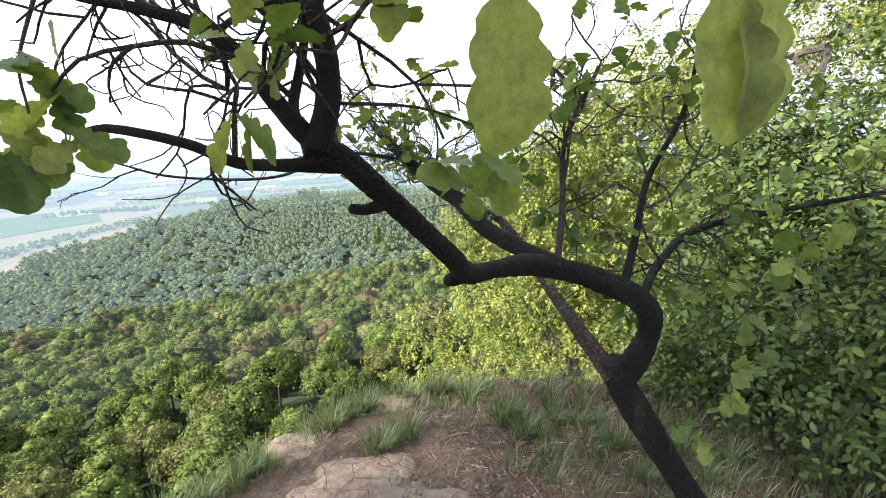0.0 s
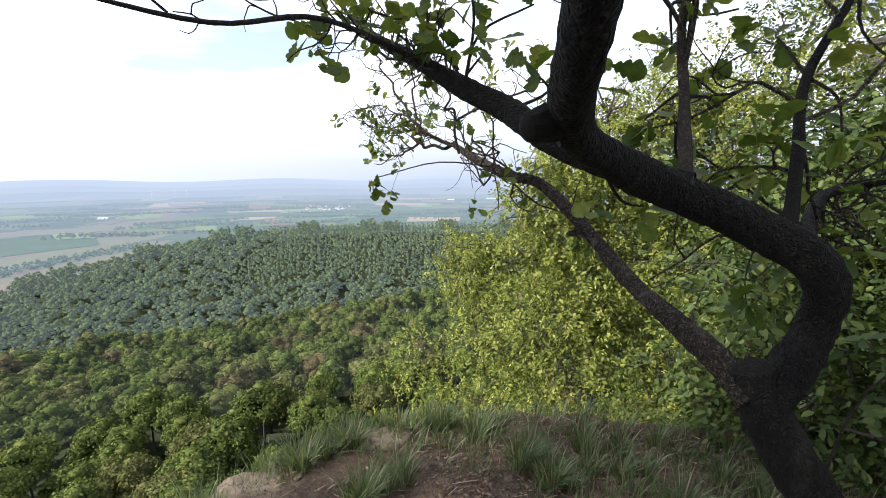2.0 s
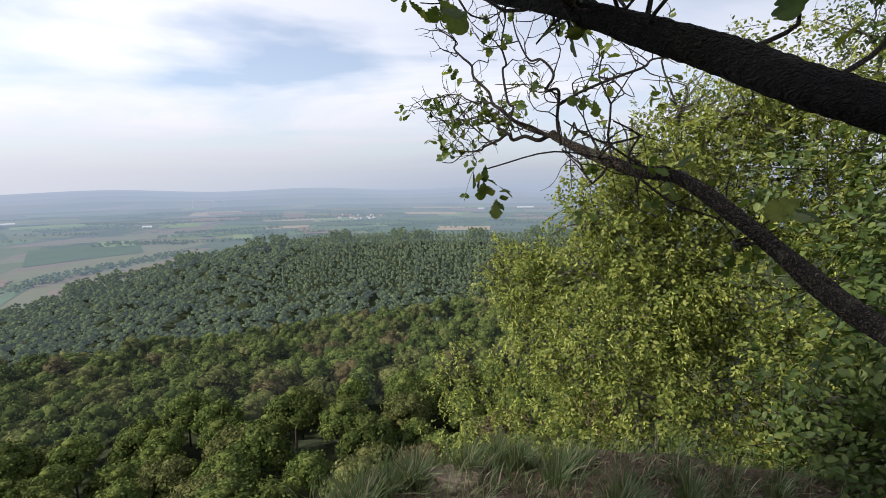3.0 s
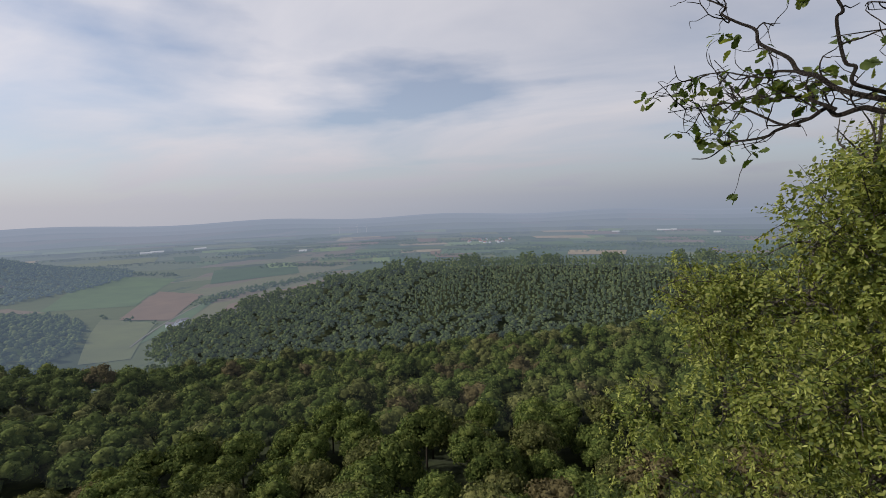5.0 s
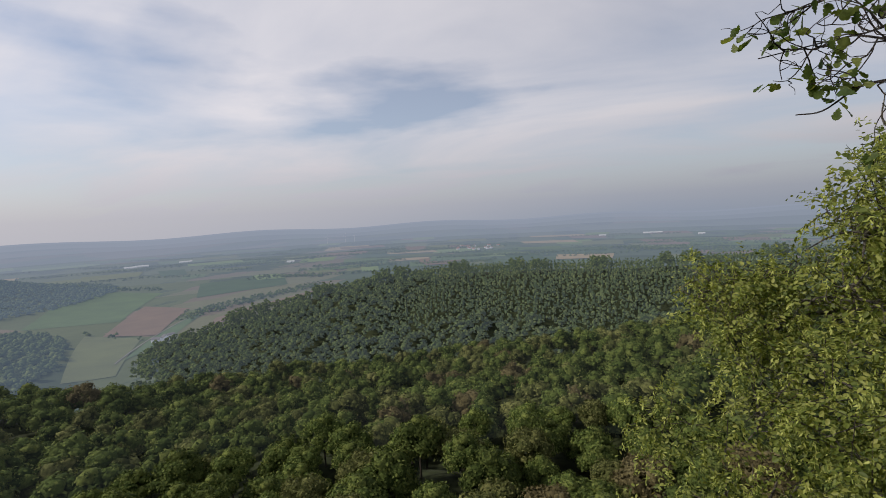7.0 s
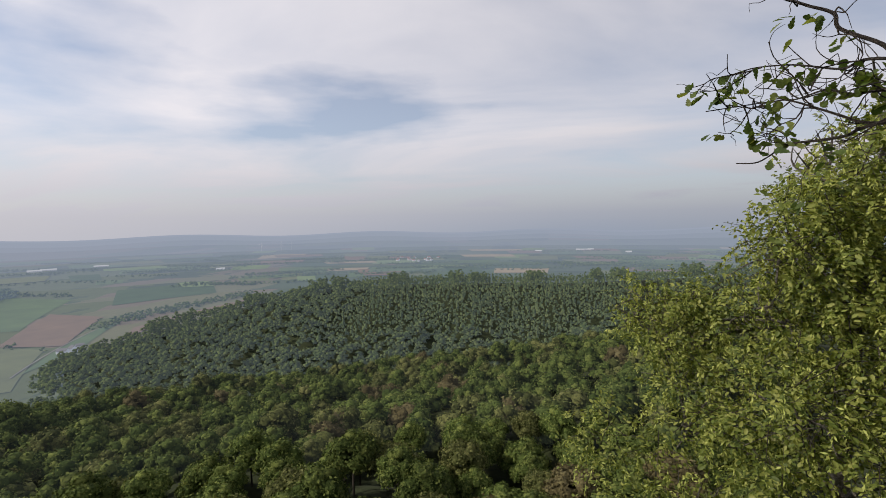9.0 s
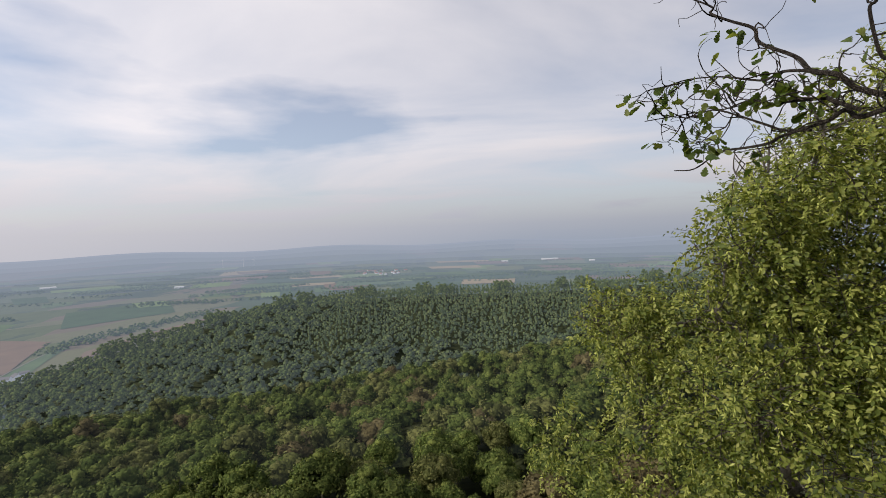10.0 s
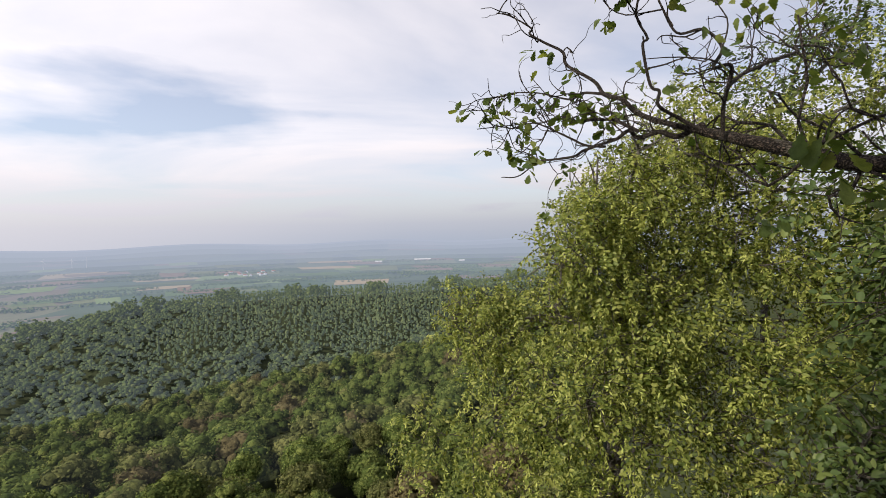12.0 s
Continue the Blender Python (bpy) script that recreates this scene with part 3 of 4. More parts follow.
        t_all.append((t[None] + off[:, None, None]).reshape(-1, 3))
        tint = rng.choice(len(mats), len(sel), p=np.array([m[1] for m in mats]))
        slot_f.append(np.repeat(tint, len(q))), slot_t.append(np.repeat(tint, len(t)))
        n += len(sel) * len(v)
    me = mesh_from(name, np.concatenate(v_all), [np.concatenate(t_all), np.concatenate(f_all)], [m[0] for m in mats], True, np.concatenate(slot_t + slot_f))
    tagged(new(name, me), label, "woods", kind="stuff")


def broad_stand(r, az):
    """Where old broadleaf trees stand on the ridge, and not the young plantation."""
    return (np.sin(az * 0.23 + r * 0.011) * 0.5 + np.sin(r * 0.031 - az * 0.1) * 0.4 + smooth(-az, 18, 32) * 2.4 - smooth(r, 400, 500) * 1.2 - 0.2 * smooth(az, -20, 5)) > -0.55


def build_woods():
    build_near_woods()
    rng = np.random.default_rng(11)
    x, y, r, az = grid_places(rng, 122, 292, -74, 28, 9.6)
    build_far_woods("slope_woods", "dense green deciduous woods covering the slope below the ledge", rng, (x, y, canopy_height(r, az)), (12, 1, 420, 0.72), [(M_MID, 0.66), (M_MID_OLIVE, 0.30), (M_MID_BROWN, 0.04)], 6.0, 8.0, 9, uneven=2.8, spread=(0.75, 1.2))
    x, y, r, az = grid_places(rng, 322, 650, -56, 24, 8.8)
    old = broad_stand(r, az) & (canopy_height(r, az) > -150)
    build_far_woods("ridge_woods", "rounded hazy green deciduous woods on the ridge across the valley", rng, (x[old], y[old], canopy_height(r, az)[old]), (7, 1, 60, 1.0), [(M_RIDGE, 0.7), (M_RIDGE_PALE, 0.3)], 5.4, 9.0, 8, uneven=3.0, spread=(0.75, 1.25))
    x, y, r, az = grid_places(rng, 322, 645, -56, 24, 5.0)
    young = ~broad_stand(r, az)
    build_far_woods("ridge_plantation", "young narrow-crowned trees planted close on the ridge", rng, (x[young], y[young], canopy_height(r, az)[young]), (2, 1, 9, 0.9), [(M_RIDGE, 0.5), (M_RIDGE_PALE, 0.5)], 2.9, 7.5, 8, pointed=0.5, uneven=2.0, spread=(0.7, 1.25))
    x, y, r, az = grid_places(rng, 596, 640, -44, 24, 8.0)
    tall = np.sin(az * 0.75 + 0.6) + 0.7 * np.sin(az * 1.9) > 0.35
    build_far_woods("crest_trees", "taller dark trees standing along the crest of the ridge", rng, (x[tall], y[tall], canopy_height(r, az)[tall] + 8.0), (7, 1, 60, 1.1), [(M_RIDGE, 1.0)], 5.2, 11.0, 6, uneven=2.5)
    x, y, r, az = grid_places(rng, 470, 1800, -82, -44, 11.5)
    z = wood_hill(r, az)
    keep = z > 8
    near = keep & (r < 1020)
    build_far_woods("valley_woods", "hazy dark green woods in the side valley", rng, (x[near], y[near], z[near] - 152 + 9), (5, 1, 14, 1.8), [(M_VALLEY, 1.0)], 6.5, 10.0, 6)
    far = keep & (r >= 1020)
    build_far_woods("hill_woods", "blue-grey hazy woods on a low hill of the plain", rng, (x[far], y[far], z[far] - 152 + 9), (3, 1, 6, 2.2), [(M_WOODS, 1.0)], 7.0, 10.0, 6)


build_woods()

# ======== the plain: fields, hedges, farms ========


def polar(az, r, z):
    a = radians(az)
    return (r * math.sin(a), r * math.cos(a), z)


def build_field(label, corners, mat, lift=0.5):
    """A field: four corners as bearing and distance, laid on the plain."""
    (a0, r0), (a1, r1), (a2, r2), (a3, r3) = corners
    n = 7
    verts = []
    for i in range(n):
        for j in range(n):
            u, w = i / (n - 1), j / (n - 1)
            az = (a0 * (1 - u) + a1 * u) * (1 - w) + (a3 * (1 - u) + a2 * u) * w
            r = (r0 * (1 - u) + r1 * u) * (1 - w) + (r3 * (1 - u) + r2 * u) * w
            x, y, _ = polar(az, r, 0)
            verts.append((x, y, float(ground_height(np.array([x]), np.array([y]))[0]) + lift))
    i, j = np.meshgrid(np.arange(n - 1), np.arange(n - 1), indexing="ij")
    a = (i * n + j).ravel()
    me = mesh_from("field", verts, np.stack([a, a + n, a + n + 1, a + 1], -1), mat)
    return tagged(new("field", me), label, "field", kind="structure")


def build_box_house(name, label, az, r, size, turn, wall_mat, roof_mat):
    w, d, h = size
    x, y, _ = polar(az, r, 0)
    house = new(name)
    house.location = (x, y, float(ground_height(np.array([x]), np.array([y]))[0]) - 0.3)
    house.rotation_euler = (0, 0, radians(turn))
    v = [(sx * w / 2, sy * d / 2, z) for z in (0, h) for sx, sy in ((-1, -1), (1, -1), (1, 1), (-1, 1))]
    ridge = h + d * 0.32
    v += [(-w / 2, 0, ridge), (w / 2, 0, ridge)]
    wall = part("wall", mesh_from("wall", v, [np.array([(0, 1, 5, 4), (1, 2, 6, 5), (2, 3, 7, 6), (3, 0, 4, 7)]), np.array([(7, 4, 8), (5, 6, 9)])], wall_mat, False), house)
    o = 0.5
    drop = h - 0.3
    rv = [(-w / 2 - o, -d / 2 - o, drop), (w / 2 + o, -d / 2 - o, drop), (w / 2 + o, 0, ridge + 0.25), (-w / 2 - o, 0, ridge + 0.25), (w / 2 + o, d / 2 + o, drop), (-w / 2 - o, d / 2 + o, drop)]
    part("roof", mesh_from("roof", rv, np.array([(0, 1, 2, 3), (3, 2, 4, 5)]), roof_mat, False), house)
    wins = max(2, int(w / 5))
    for k in range(wins):
        cx = (k + 0.5) / wins * w - w / 2
        part("window", mesh_from("window", [(cx - 0.6, -d / 2 - 0.05, h * 0.35), (cx + 0.6, -d / 2 - 0.05, h * 0.35), (cx + 0.6, -d / 2 - 0.05, h * 0.7), (cx - 0.6, -d / 2 - 0.05, h * 0.7)], np.array([(0, 1, 2, 3)]), M_FARGLASS, False), wall)
    return tagged(house, label, "building")


def build_turbine(az, r):
    x, y, _ = polar(az, r, 0)
    t = new("wind_turbine")
    t.location = (x, y, float(ground_height(np.array([x]), np.array([y]))[0]))
    v, q = tube([(0, 0, -2), (0, 0, 40), (0, 0, 78)], [2.2, 1.7, 1.2], 8, 2, cap=False)
    part("tower", mesh_from("tower", v, q, M_FARWHITE), t)
    v, q = tube([(0, -3, 79), (0, 0, 79), (0, 4, 79)], [1.4, 1.6, 1.2], 8, 2, cap=False)
    nacelle = part("nacelle", mesh_from("nacelle", v, q, M_FARWHITE), t)
    for k in range(3):
        a = radians(k * 120 + 20)
        v, q = tube([(0, -3, 79), (8 * math.sin(a), -3, 79 + 8 * math.cos(a)), (32 * math.sin(a), -3, 79 + 32 * math.cos(a))], [0.9, 1.3, 0.3], 6, 2, cap=False)
        part("blade", mesh_from("blade", v, q, M_FARWHITE), nacelle)
    t.scale = (0.55, 0.55, 0.55)
    tagged(t, "white three-bladed wind turbine far out on the plain", "wind turbine", "turbines on the plain")


def build_plain():
    rng = np.random.default_rng(5)
    # the fields at the mouth of the side valley
    build_field("green meadow beside a ploughed field", [(-60, 1000), (-52.5, 960), (-48.5, 1300), (-55.0, 1420)], M_FIELDS[1][0])
    build_field("reddish-brown ploughed field", [(-54.0, 830), (-49.4, 790), (-46.2, 1010), (-50.3, 1110)], M_FIELDS[1][1], 0.8)
    build_field("olive meadow at the foot of the woods", [(-57.6, 600), (-53.3, 600), (-50.8, 780), (-55.4, 850)], M_FIELDS[1][2], 0.6)
    build_field("green strip of grass beside the road", [(-52.6, 660), (-48.5, 740), (-45.0, 930), (-46.0, 930)], M_FIELDS[1][0], 0.6)
    build_field("long pale brown field behind the wooded ridge", [(-44.6, 800), (-33.5, 1010), (-33.2, 1075), (-43.8, 870)], M_FIELDS[1][1], 0.7)
    build_field("dark green crop field", [(-45.5, 1150), (-36.0, 1230), (-36.5, 1500), (-45.0, 1420)], M_FIELDS[1][3], 0.7)
    road = build_field("pale narrow road between the fields", [(-53.35, 650), (-53.2, 650), (-46.5, 900), (-46.6, 900)], M_ROAD, 1.2)
    road.name = "road"
    tints = [0, 1, 2, 3, 4, 5]
    for k in range(110):
        az = rng.uniform(-66, 24)
        r = 1300 * math.exp(rng.uniform(0.05, 0.85))
        w, h = rng.uniform(2.0, 6.5), rng.uniform(0.05, 0.13) * r
        s, c = rng.uniform(-0.8, 0.8), int(rng.choice(tints))
        if az < -44 and r < 1500:
            continue
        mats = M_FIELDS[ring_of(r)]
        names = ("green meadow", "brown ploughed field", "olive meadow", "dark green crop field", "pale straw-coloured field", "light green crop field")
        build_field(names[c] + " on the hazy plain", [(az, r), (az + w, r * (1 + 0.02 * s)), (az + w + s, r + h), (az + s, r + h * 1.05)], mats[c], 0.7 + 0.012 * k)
    # hedges and small woods
    xs, ys = [], []
    for k in range(105):
        az, r = rng.uniform(-66, 24), 1120 * math.exp(rng.uniform(0.0, 0.95))
        if az < -45 and r < 1500:
            continue
        n, turn, step = int(rng.integers(8, 34)), rng.normal() * 0.35 + radians(-az) * 0.4, 12.0
        x, y, _ = polar(az, r, 0)
        deep = rng.choice([0, 0, 1, 3])
        for i in range(n):
            for j in range(deep + 1):
                xs.append(x + step * i * math.cos(turn) + rng.normal() * 4 - j * 12 * math.sin(turn))
                ys.append(y + step * i * math.sin(turn) + rng.normal() * 4 + j * 12 * math.cos(turn))
    for i in range(46):                                       # the belt of trees behind the ridge
        az = -46.2 + 13.5 * i / 45
        for j in range(3):
            x, y, _ = polar(az + rng.normal() * 0.15, 905 + 225 * i / 45 + 22 * j + rng.normal() * 6, 0)
            xs.append(x), ys.append(y)
    for az, r in ((-53.4, 815), (-53.0, 812), (-50.9, 770), (-47.3, 900), (-46.9, 930), (-46.6, 880), (-46.2, 890), (-55.2, 852)):
        x, y, _ = polar(az, r, 0)
        xs.append(x), ys.append(y)
    xs, ys = np.array(xs), np.array(ys)
    z = ground_height(xs, ys) + 9
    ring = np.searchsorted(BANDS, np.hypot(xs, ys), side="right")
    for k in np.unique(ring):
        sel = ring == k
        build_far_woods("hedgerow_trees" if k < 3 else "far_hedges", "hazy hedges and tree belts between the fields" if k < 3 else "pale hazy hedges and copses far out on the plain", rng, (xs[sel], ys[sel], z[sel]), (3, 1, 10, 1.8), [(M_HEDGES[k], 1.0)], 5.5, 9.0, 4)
    for az, r, size, turn in ((-49.5, 742, (11, 8, 5), 20), (-48.7, 752, (13, 8, 5), -30), (-48.2, 768, (9, 7, 4), 60)):
        build_box_house("farm_house", "white farmhouse with a grey roof beside the road", az, r, size, turn, M_FARWHITE, M_FARROOF)
    for az, r, w in ((-51.2, 2300, 60), (-50.2, 2330, 70), (-46.2, 2380, 70), (1.4, 2560, 50), (6.4, 2680, 90), (7.4, 2700, 40), (-35.5, 1900, 40), (11.5, 2500, 40)):
        build_box_house("long_shed", "long white farm shed far out on the plain", az, r, (w * 0.7, 12, 4.0), rng.uniform(-15, 15) - az, M_FARWHITE, M_FARWHITE)
    for k in range(14):
        az, r = -13.5 + rng.uniform(-2.5, 3.5), 2000 + rng.uniform(-60, 160)
        build_box_house("village_house", "small pale house with a reddish roof in a far village", az, r, (14, 10, 6), rng.uniform(0, 180), M_FARWHITE, M_FARRED)
    for az in (-31.2, -29.1, -28.0):
        build_turbine(az, 3200)


build_plain()

# ======== the hornbeam below the ledge and the shrubs beside it ========


def build_broad_tree(name, label, seed, trunk_pts, trunk_rad, lobes, sprays, leaf_size, leaf_mat, seeds, bare=7, facing=(0, -0.45, 0.15), tiers=0):
    """A small broadleaf: trunk, boughs to each lobe, sprays of leaves over the lobes. lobes: rows of x, y, z, radius."""
    rng = np.random.default_rng(seed)
    tree = new(name)
    tree.location = trunk_pts[0]
    base = np.array(trunk_pts[0], float)
    pts = np.array(trunk_pts, float) - base
    wood = Pile()
    wood.add(*tube(pts, np.linspace(trunk_rad, trunk_rad * 0.4, len(pts)), 9, 4, 0.06, rng))
    part("trunk", wood.mesh("trunk", M_GREYBARK), tree)
    lobes = np.array(lobes, float)
    cen, rad = lobes[:, :3] - base, lobes[:, 3]
    for c, s in zip(cen, rad):
        bough = Pile()
        start = pts[np.argmin(np.linalg.norm(pts[1:] - c, axis=1) + pts[1:, 2] * 0.2) + 1]
        mid = (start + c) / 2 + rng.normal(size=3) * 0.12
        tip = c + rng.normal(size=3) * s * 0.5
        bough.add(*tube([start, mid, c, tip], [0.026, 0.019, 0.012, 0.005], 6, 4, 0.05, rng))
        for _ in range(bare):
            e = c + unit(rng.normal(size=3) + facing) * s * rng.uniform(0.8, 1.02)
            m = (c + e) / 2 + rng.normal(size=3) * 0.08
            bough.add(*tube([c, m, e], [0.010, 0.007, 0.0025], 5, 4))
            for _ in range(2):
                f = m + unit(rng.normal(size=3) + facing) * s * 0.45
                bough.add(*tube([m, (m + f) / 2 + rng.normal(size=3) * 0.03, f], [0.004, 0.003, 0.0015], 4, 3, cap=False))
        part("bough", bough.mesh("bough", M_GREYBARK), tree)
    squash = 1.0
    if tiers:                                                 # leafy tiers stand out from the lobes
        pick = rng.choice(len(cen), tiers, p=rad ** 2 / (rad ** 2).sum())
        out = unit(rng.normal(size=(tiers, 3)) + facing)
        inner_cen, inner_rad = cen, rad
        cen = np.vstack([cen[pick] + out * (rad[pick] * rng.uniform(0.6, 1.0, tiers))[:, None], inner_cen])
        rad, squash = np.r_[rng.uniform(0.20, 0.40, tiers), inner_rad * 0.45], 0.52
    weight = rad ** 2 / (rad ** 2).sum()
    k = rng.choice(len(cen), sprays, p=weight)
    d = unit(rng.normal(size=(sprays, 3)) + facing)
    depth = np.where(rng.random((sprays, 1)) < 0.7, rng.uniform(0.86, 1.08, (sprays, 1)), rng.uniform(0.4, 0.9, (sprays, 1)))
    start = cen[k] + d * rad[k][:, None] * depth * (1, 1, squash)
    run = unit(d * 0.6 + rng.normal(size=(sprays, 3)) * 0.55 + (0, 0, -0.12))
    flat = unit(np.array([0, 0, 1.0]) + 0.45 * rng.normal(size=(sprays, 3)) + 0.6 * d)
    length = rng.uniform(0.12, 0.28, sprays)
    per = 8
    t = (np.arange(per) + 0.6) / per
    side = unit(np.cross(run, flat))
    sgn = np.where(np.arange(per) % 2, 1.0, -1.0)
    p = start[:, None] + run[:, None] * (length[:, None] * t)[..., None] + np.array((0, 0, -0.05)) * (t ** 2)[None, :, None]
    al = side[:, None] * sgn[None, :, None] + run[:, None] * 0.75 + rng.normal(size=(sprays, per, 3)) * 0.25 + (0, 0, -0.2)
    nm = flat[:, None] + rng.normal(size=(sprays, per, 3)) * 0.35
    size = leaf_size * rng.uniform(0.6, 1.3, sprays * per)
    v, q = scatter(OVAL, OVAL_Q, p.reshape(-1, 3), al.reshape(-1, 3), nm.reshape(-1, 3), size)
    tagged(part("leaves", mesh_from("leaves", v, q, leaf_mat, False), tree), kind="stuff")
    tw = Pile()
    for a in np.flatnonzero(rng.random(sprays) < 0.16):
        tw.add(*tube([start[a] - run[a] * 0.16, start[a], start[a] + run[a] * length[a]], [0.0035, 0.0025, 0.0012], 4, 2, cap=False))
    tagged(part("twigs", tw.mesh("twigs", M_TWIG), tree), kind="stuff")
    if seeds:
        n, per = seeds, 9
        s = rng.choice(sprays, n)
        at = start[s] + run[s] * (length[s] * rng.uniform(0.4, 1.0, n))[:, None]
        hang = rng.uniform(0.05, 0.09, n)
        t = (np.arange(per) + 0.5) / per
        p = at[:, None] + np.array([0, 0, -1.0]) * (hang[:, None] * t)[..., None] + rng.normal(size=(n, per, 3)) * 0.004
        al = rng.normal(size=(n, per, 3)) * 0.7 + (0, 0, -0.8)
        nm = rng.normal(size=(n, per, 3))
        v, q = scatter(BRACT, BRACT_Q, p.reshape(-1, 3), al.reshape(-1, 3), nm.reshape(-1, 3), rng.uniform(0.028, 0.044, n * per))
        tagged(part("seed_clusters", mesh_from("seed_clusters", v, q, M_SEED, False), tree, "hanging yellow-green seed clusters"), kind="stuff")
    return tagged(tree, label, "tree")


build_broad_tree(
    "hornbeam", "bright green hornbeam with hanging seed clusters below the ledge", 21,
    [(1.9, 5.9, -5.6), (1.8, 5.8, -3.0), (1.7, 5.8, -1.2), (1.8, 5.8, 0.4), (2.0, 5.8, 1.5)], 0.12,
    [(0.12, 6.3, 0.36, 0.34), (0.38, 5.9, 0.05, 0.52), (0.36, 5.5, -0.5, 0.65), (0.34, 5.2, -1.2, 0.70), (0.88, 5.4, 0.50, 0.50), (0.50, 6.1, 0.35, 0.42), (0.78, 4.9, 1.00, 0.42), (1.08, 4.95, 1.55, 0.44), (1.5, 5.0, 1.95, 0.50), (2.2, 5.2, 1.95, 0.60), (1.00, 5.0, -0.2, 0.78), (1.05, 4.8, -1.2, 0.95),
     (1.25, 5.3, 1.10, 0.52), (1.55, 5.0, 0.55, 0.75), (1.8, 4.7, -0.4, 0.9), (1.85, 5.2, 1.50, 0.55), (2.3, 5.2, 1.0, 0.85), (2.4, 4.8, 0.1, 0.95), (0.2, 5.6, -2.0, 1.0), (2.3, 4.4, -1.1, 1.0),
     (3.0, 5.3, 1.4, 0.9), (3.2, 4.9, 0.4, 1.0), (2.7, 5.7, 2.2, 0.7), (3.8, 4.7, 2.5, 0.8), (4.2, 4.4, 1.4, 0.9), (1.05, 5.6, 0.95, 0.36), (1.55, 5.75, 1.15, 0.50), (2.0, 5.9, 1.55, 0.55)],
    12000, 0.041, M_HORN, 9500, tiers=215)
build_broad_tree(
    "hazel_shrub", "shaded green shrub growing from the rim of the ledge", 33,
    [(2.3, 3.1, -0.6), (2.3, 3.1, 0.4), (2.4, 3.2, 1.3), (2.6, 3.3, 2.2)], 0.05,
    [(1.55, 3.2, 0.05, 0.45), (1.75, 3.1, 0.65, 0.55), (2.1, 3.0, 0.2, 0.6), (2.2, 3.2, 1.2, 0.6), (2.6, 3.2, 1.9, 0.6), (2.7, 3.0, 0.7, 0.7), (3.1, 3.1, 1.5, 0.8)],
    2600, 0.048, M_SHRUB, 0, tiers=46)
build_broad_tree(
    "hazel_shrub", "dark green shrub in the shade beside the oak", 34,
    [(2.4, 1.7, 0.0), (2.4, 1.8, 0.5), (2.5, 1.9, 1.1), (2.6, 2.0, 1.8)], 0.04,
    [(1.95, 2.0, 0.35, 0.42), (2.1, 1.9, 0.9, 0.45), (2.4, 2.2, 1.4, 0.5), (2.6, 1.7, 0.5, 0.55), (2.7, 2.0, 2.0, 0.55), (2.9, 1.6, 1.2, 0.6), (1.9, 2.5, 0.3, 0.42)],
    2100, 0.046, M_SHRUB, 0, facing=(-0.5, -0.3, 0.1), tiers=44)
build_broad_tree(
    "field_maple", "tall green tree at the edge of the woods", 35,
    [(4.3, 2.9, -0.3), (4.2, 2.9, 1.0), (4.2, 3.0, 2.4), (4.3, 3.1, 3.8)], 0.09,
    [(3.5, 2.4, 0.8, 0.8), (3.6, 2.5, 1.9, 0.8), (3.8, 2.8, 2.9, 0.75), (4.5, 2.6, 1.6, 0.95), (4.5, 3.0, 3.6, 0.8), (4.7, 3.4, 2.7, 0.95)],
    1700, 0.068, M_SHRUB, 0, facing=(-0.4, -0.4, 0), tiers=40)

build_broad_tree(
    "slope_tree", "tall dark green tree standing behind the hornbeam", 36,
    [(4.3, 6.6, -6.0), (4.1, 6.4, -2.5), (3.9, 6.2, 0.5), (3.8, 6.0, 1.6), (3.8, 5.9, 2.6)], 0.06,
    [(3.0, 6.2, 2.0, 0.5), (3.6, 5.9, 2.8, 0.5), (4.0, 5.7, 3.3, 0.55), (4.4, 5.5, 4.1, 0.55), (4.5, 5.5, 2.6, 0.65), (3.4, 6.4, 1.3, 0.7)],
    950, 0.046, M_SHRUB, 0, facing=(-0.3, -0.4, 0), tiers=30)

# unseen trees at the back of the ledge, added to cast shade over it
for seed, x, y, up in ((51, -5.0, -2.0, 5.2), (52, -6.6, -4.4, 6.8), (53, -3.6, -4.6, 5.4)):
    z = float(ground_height(np.array([x]), np.array([y]))[0])
    build_broad_tree(
        "shade_tree", "unseen leafy tree added at the back of the ledge to shade it", seed,
        [(x, y, z - 0.2), (x, y + 0.1, z + (up - z) * 0.4), (x + 0.1, y, z + (up - z) * 0.75), (x, y, up)], 0.15,
        [(x, y, up, 1.3), (x + 0.9, y + 0.7, up - 0.5, 1.0), (x - 0.9, y - 0.3, up - 0.3, 1.1), (x + 0.2, y - 1.0, up - 0.6, 1.1), (x - 0.6, y + 1.0, up - 0.6, 1.0), (x, y, up - 1.5, 1.2)],
        700, 0.20, M_SHRUB, 0, 3, (0, 0, 0.2))

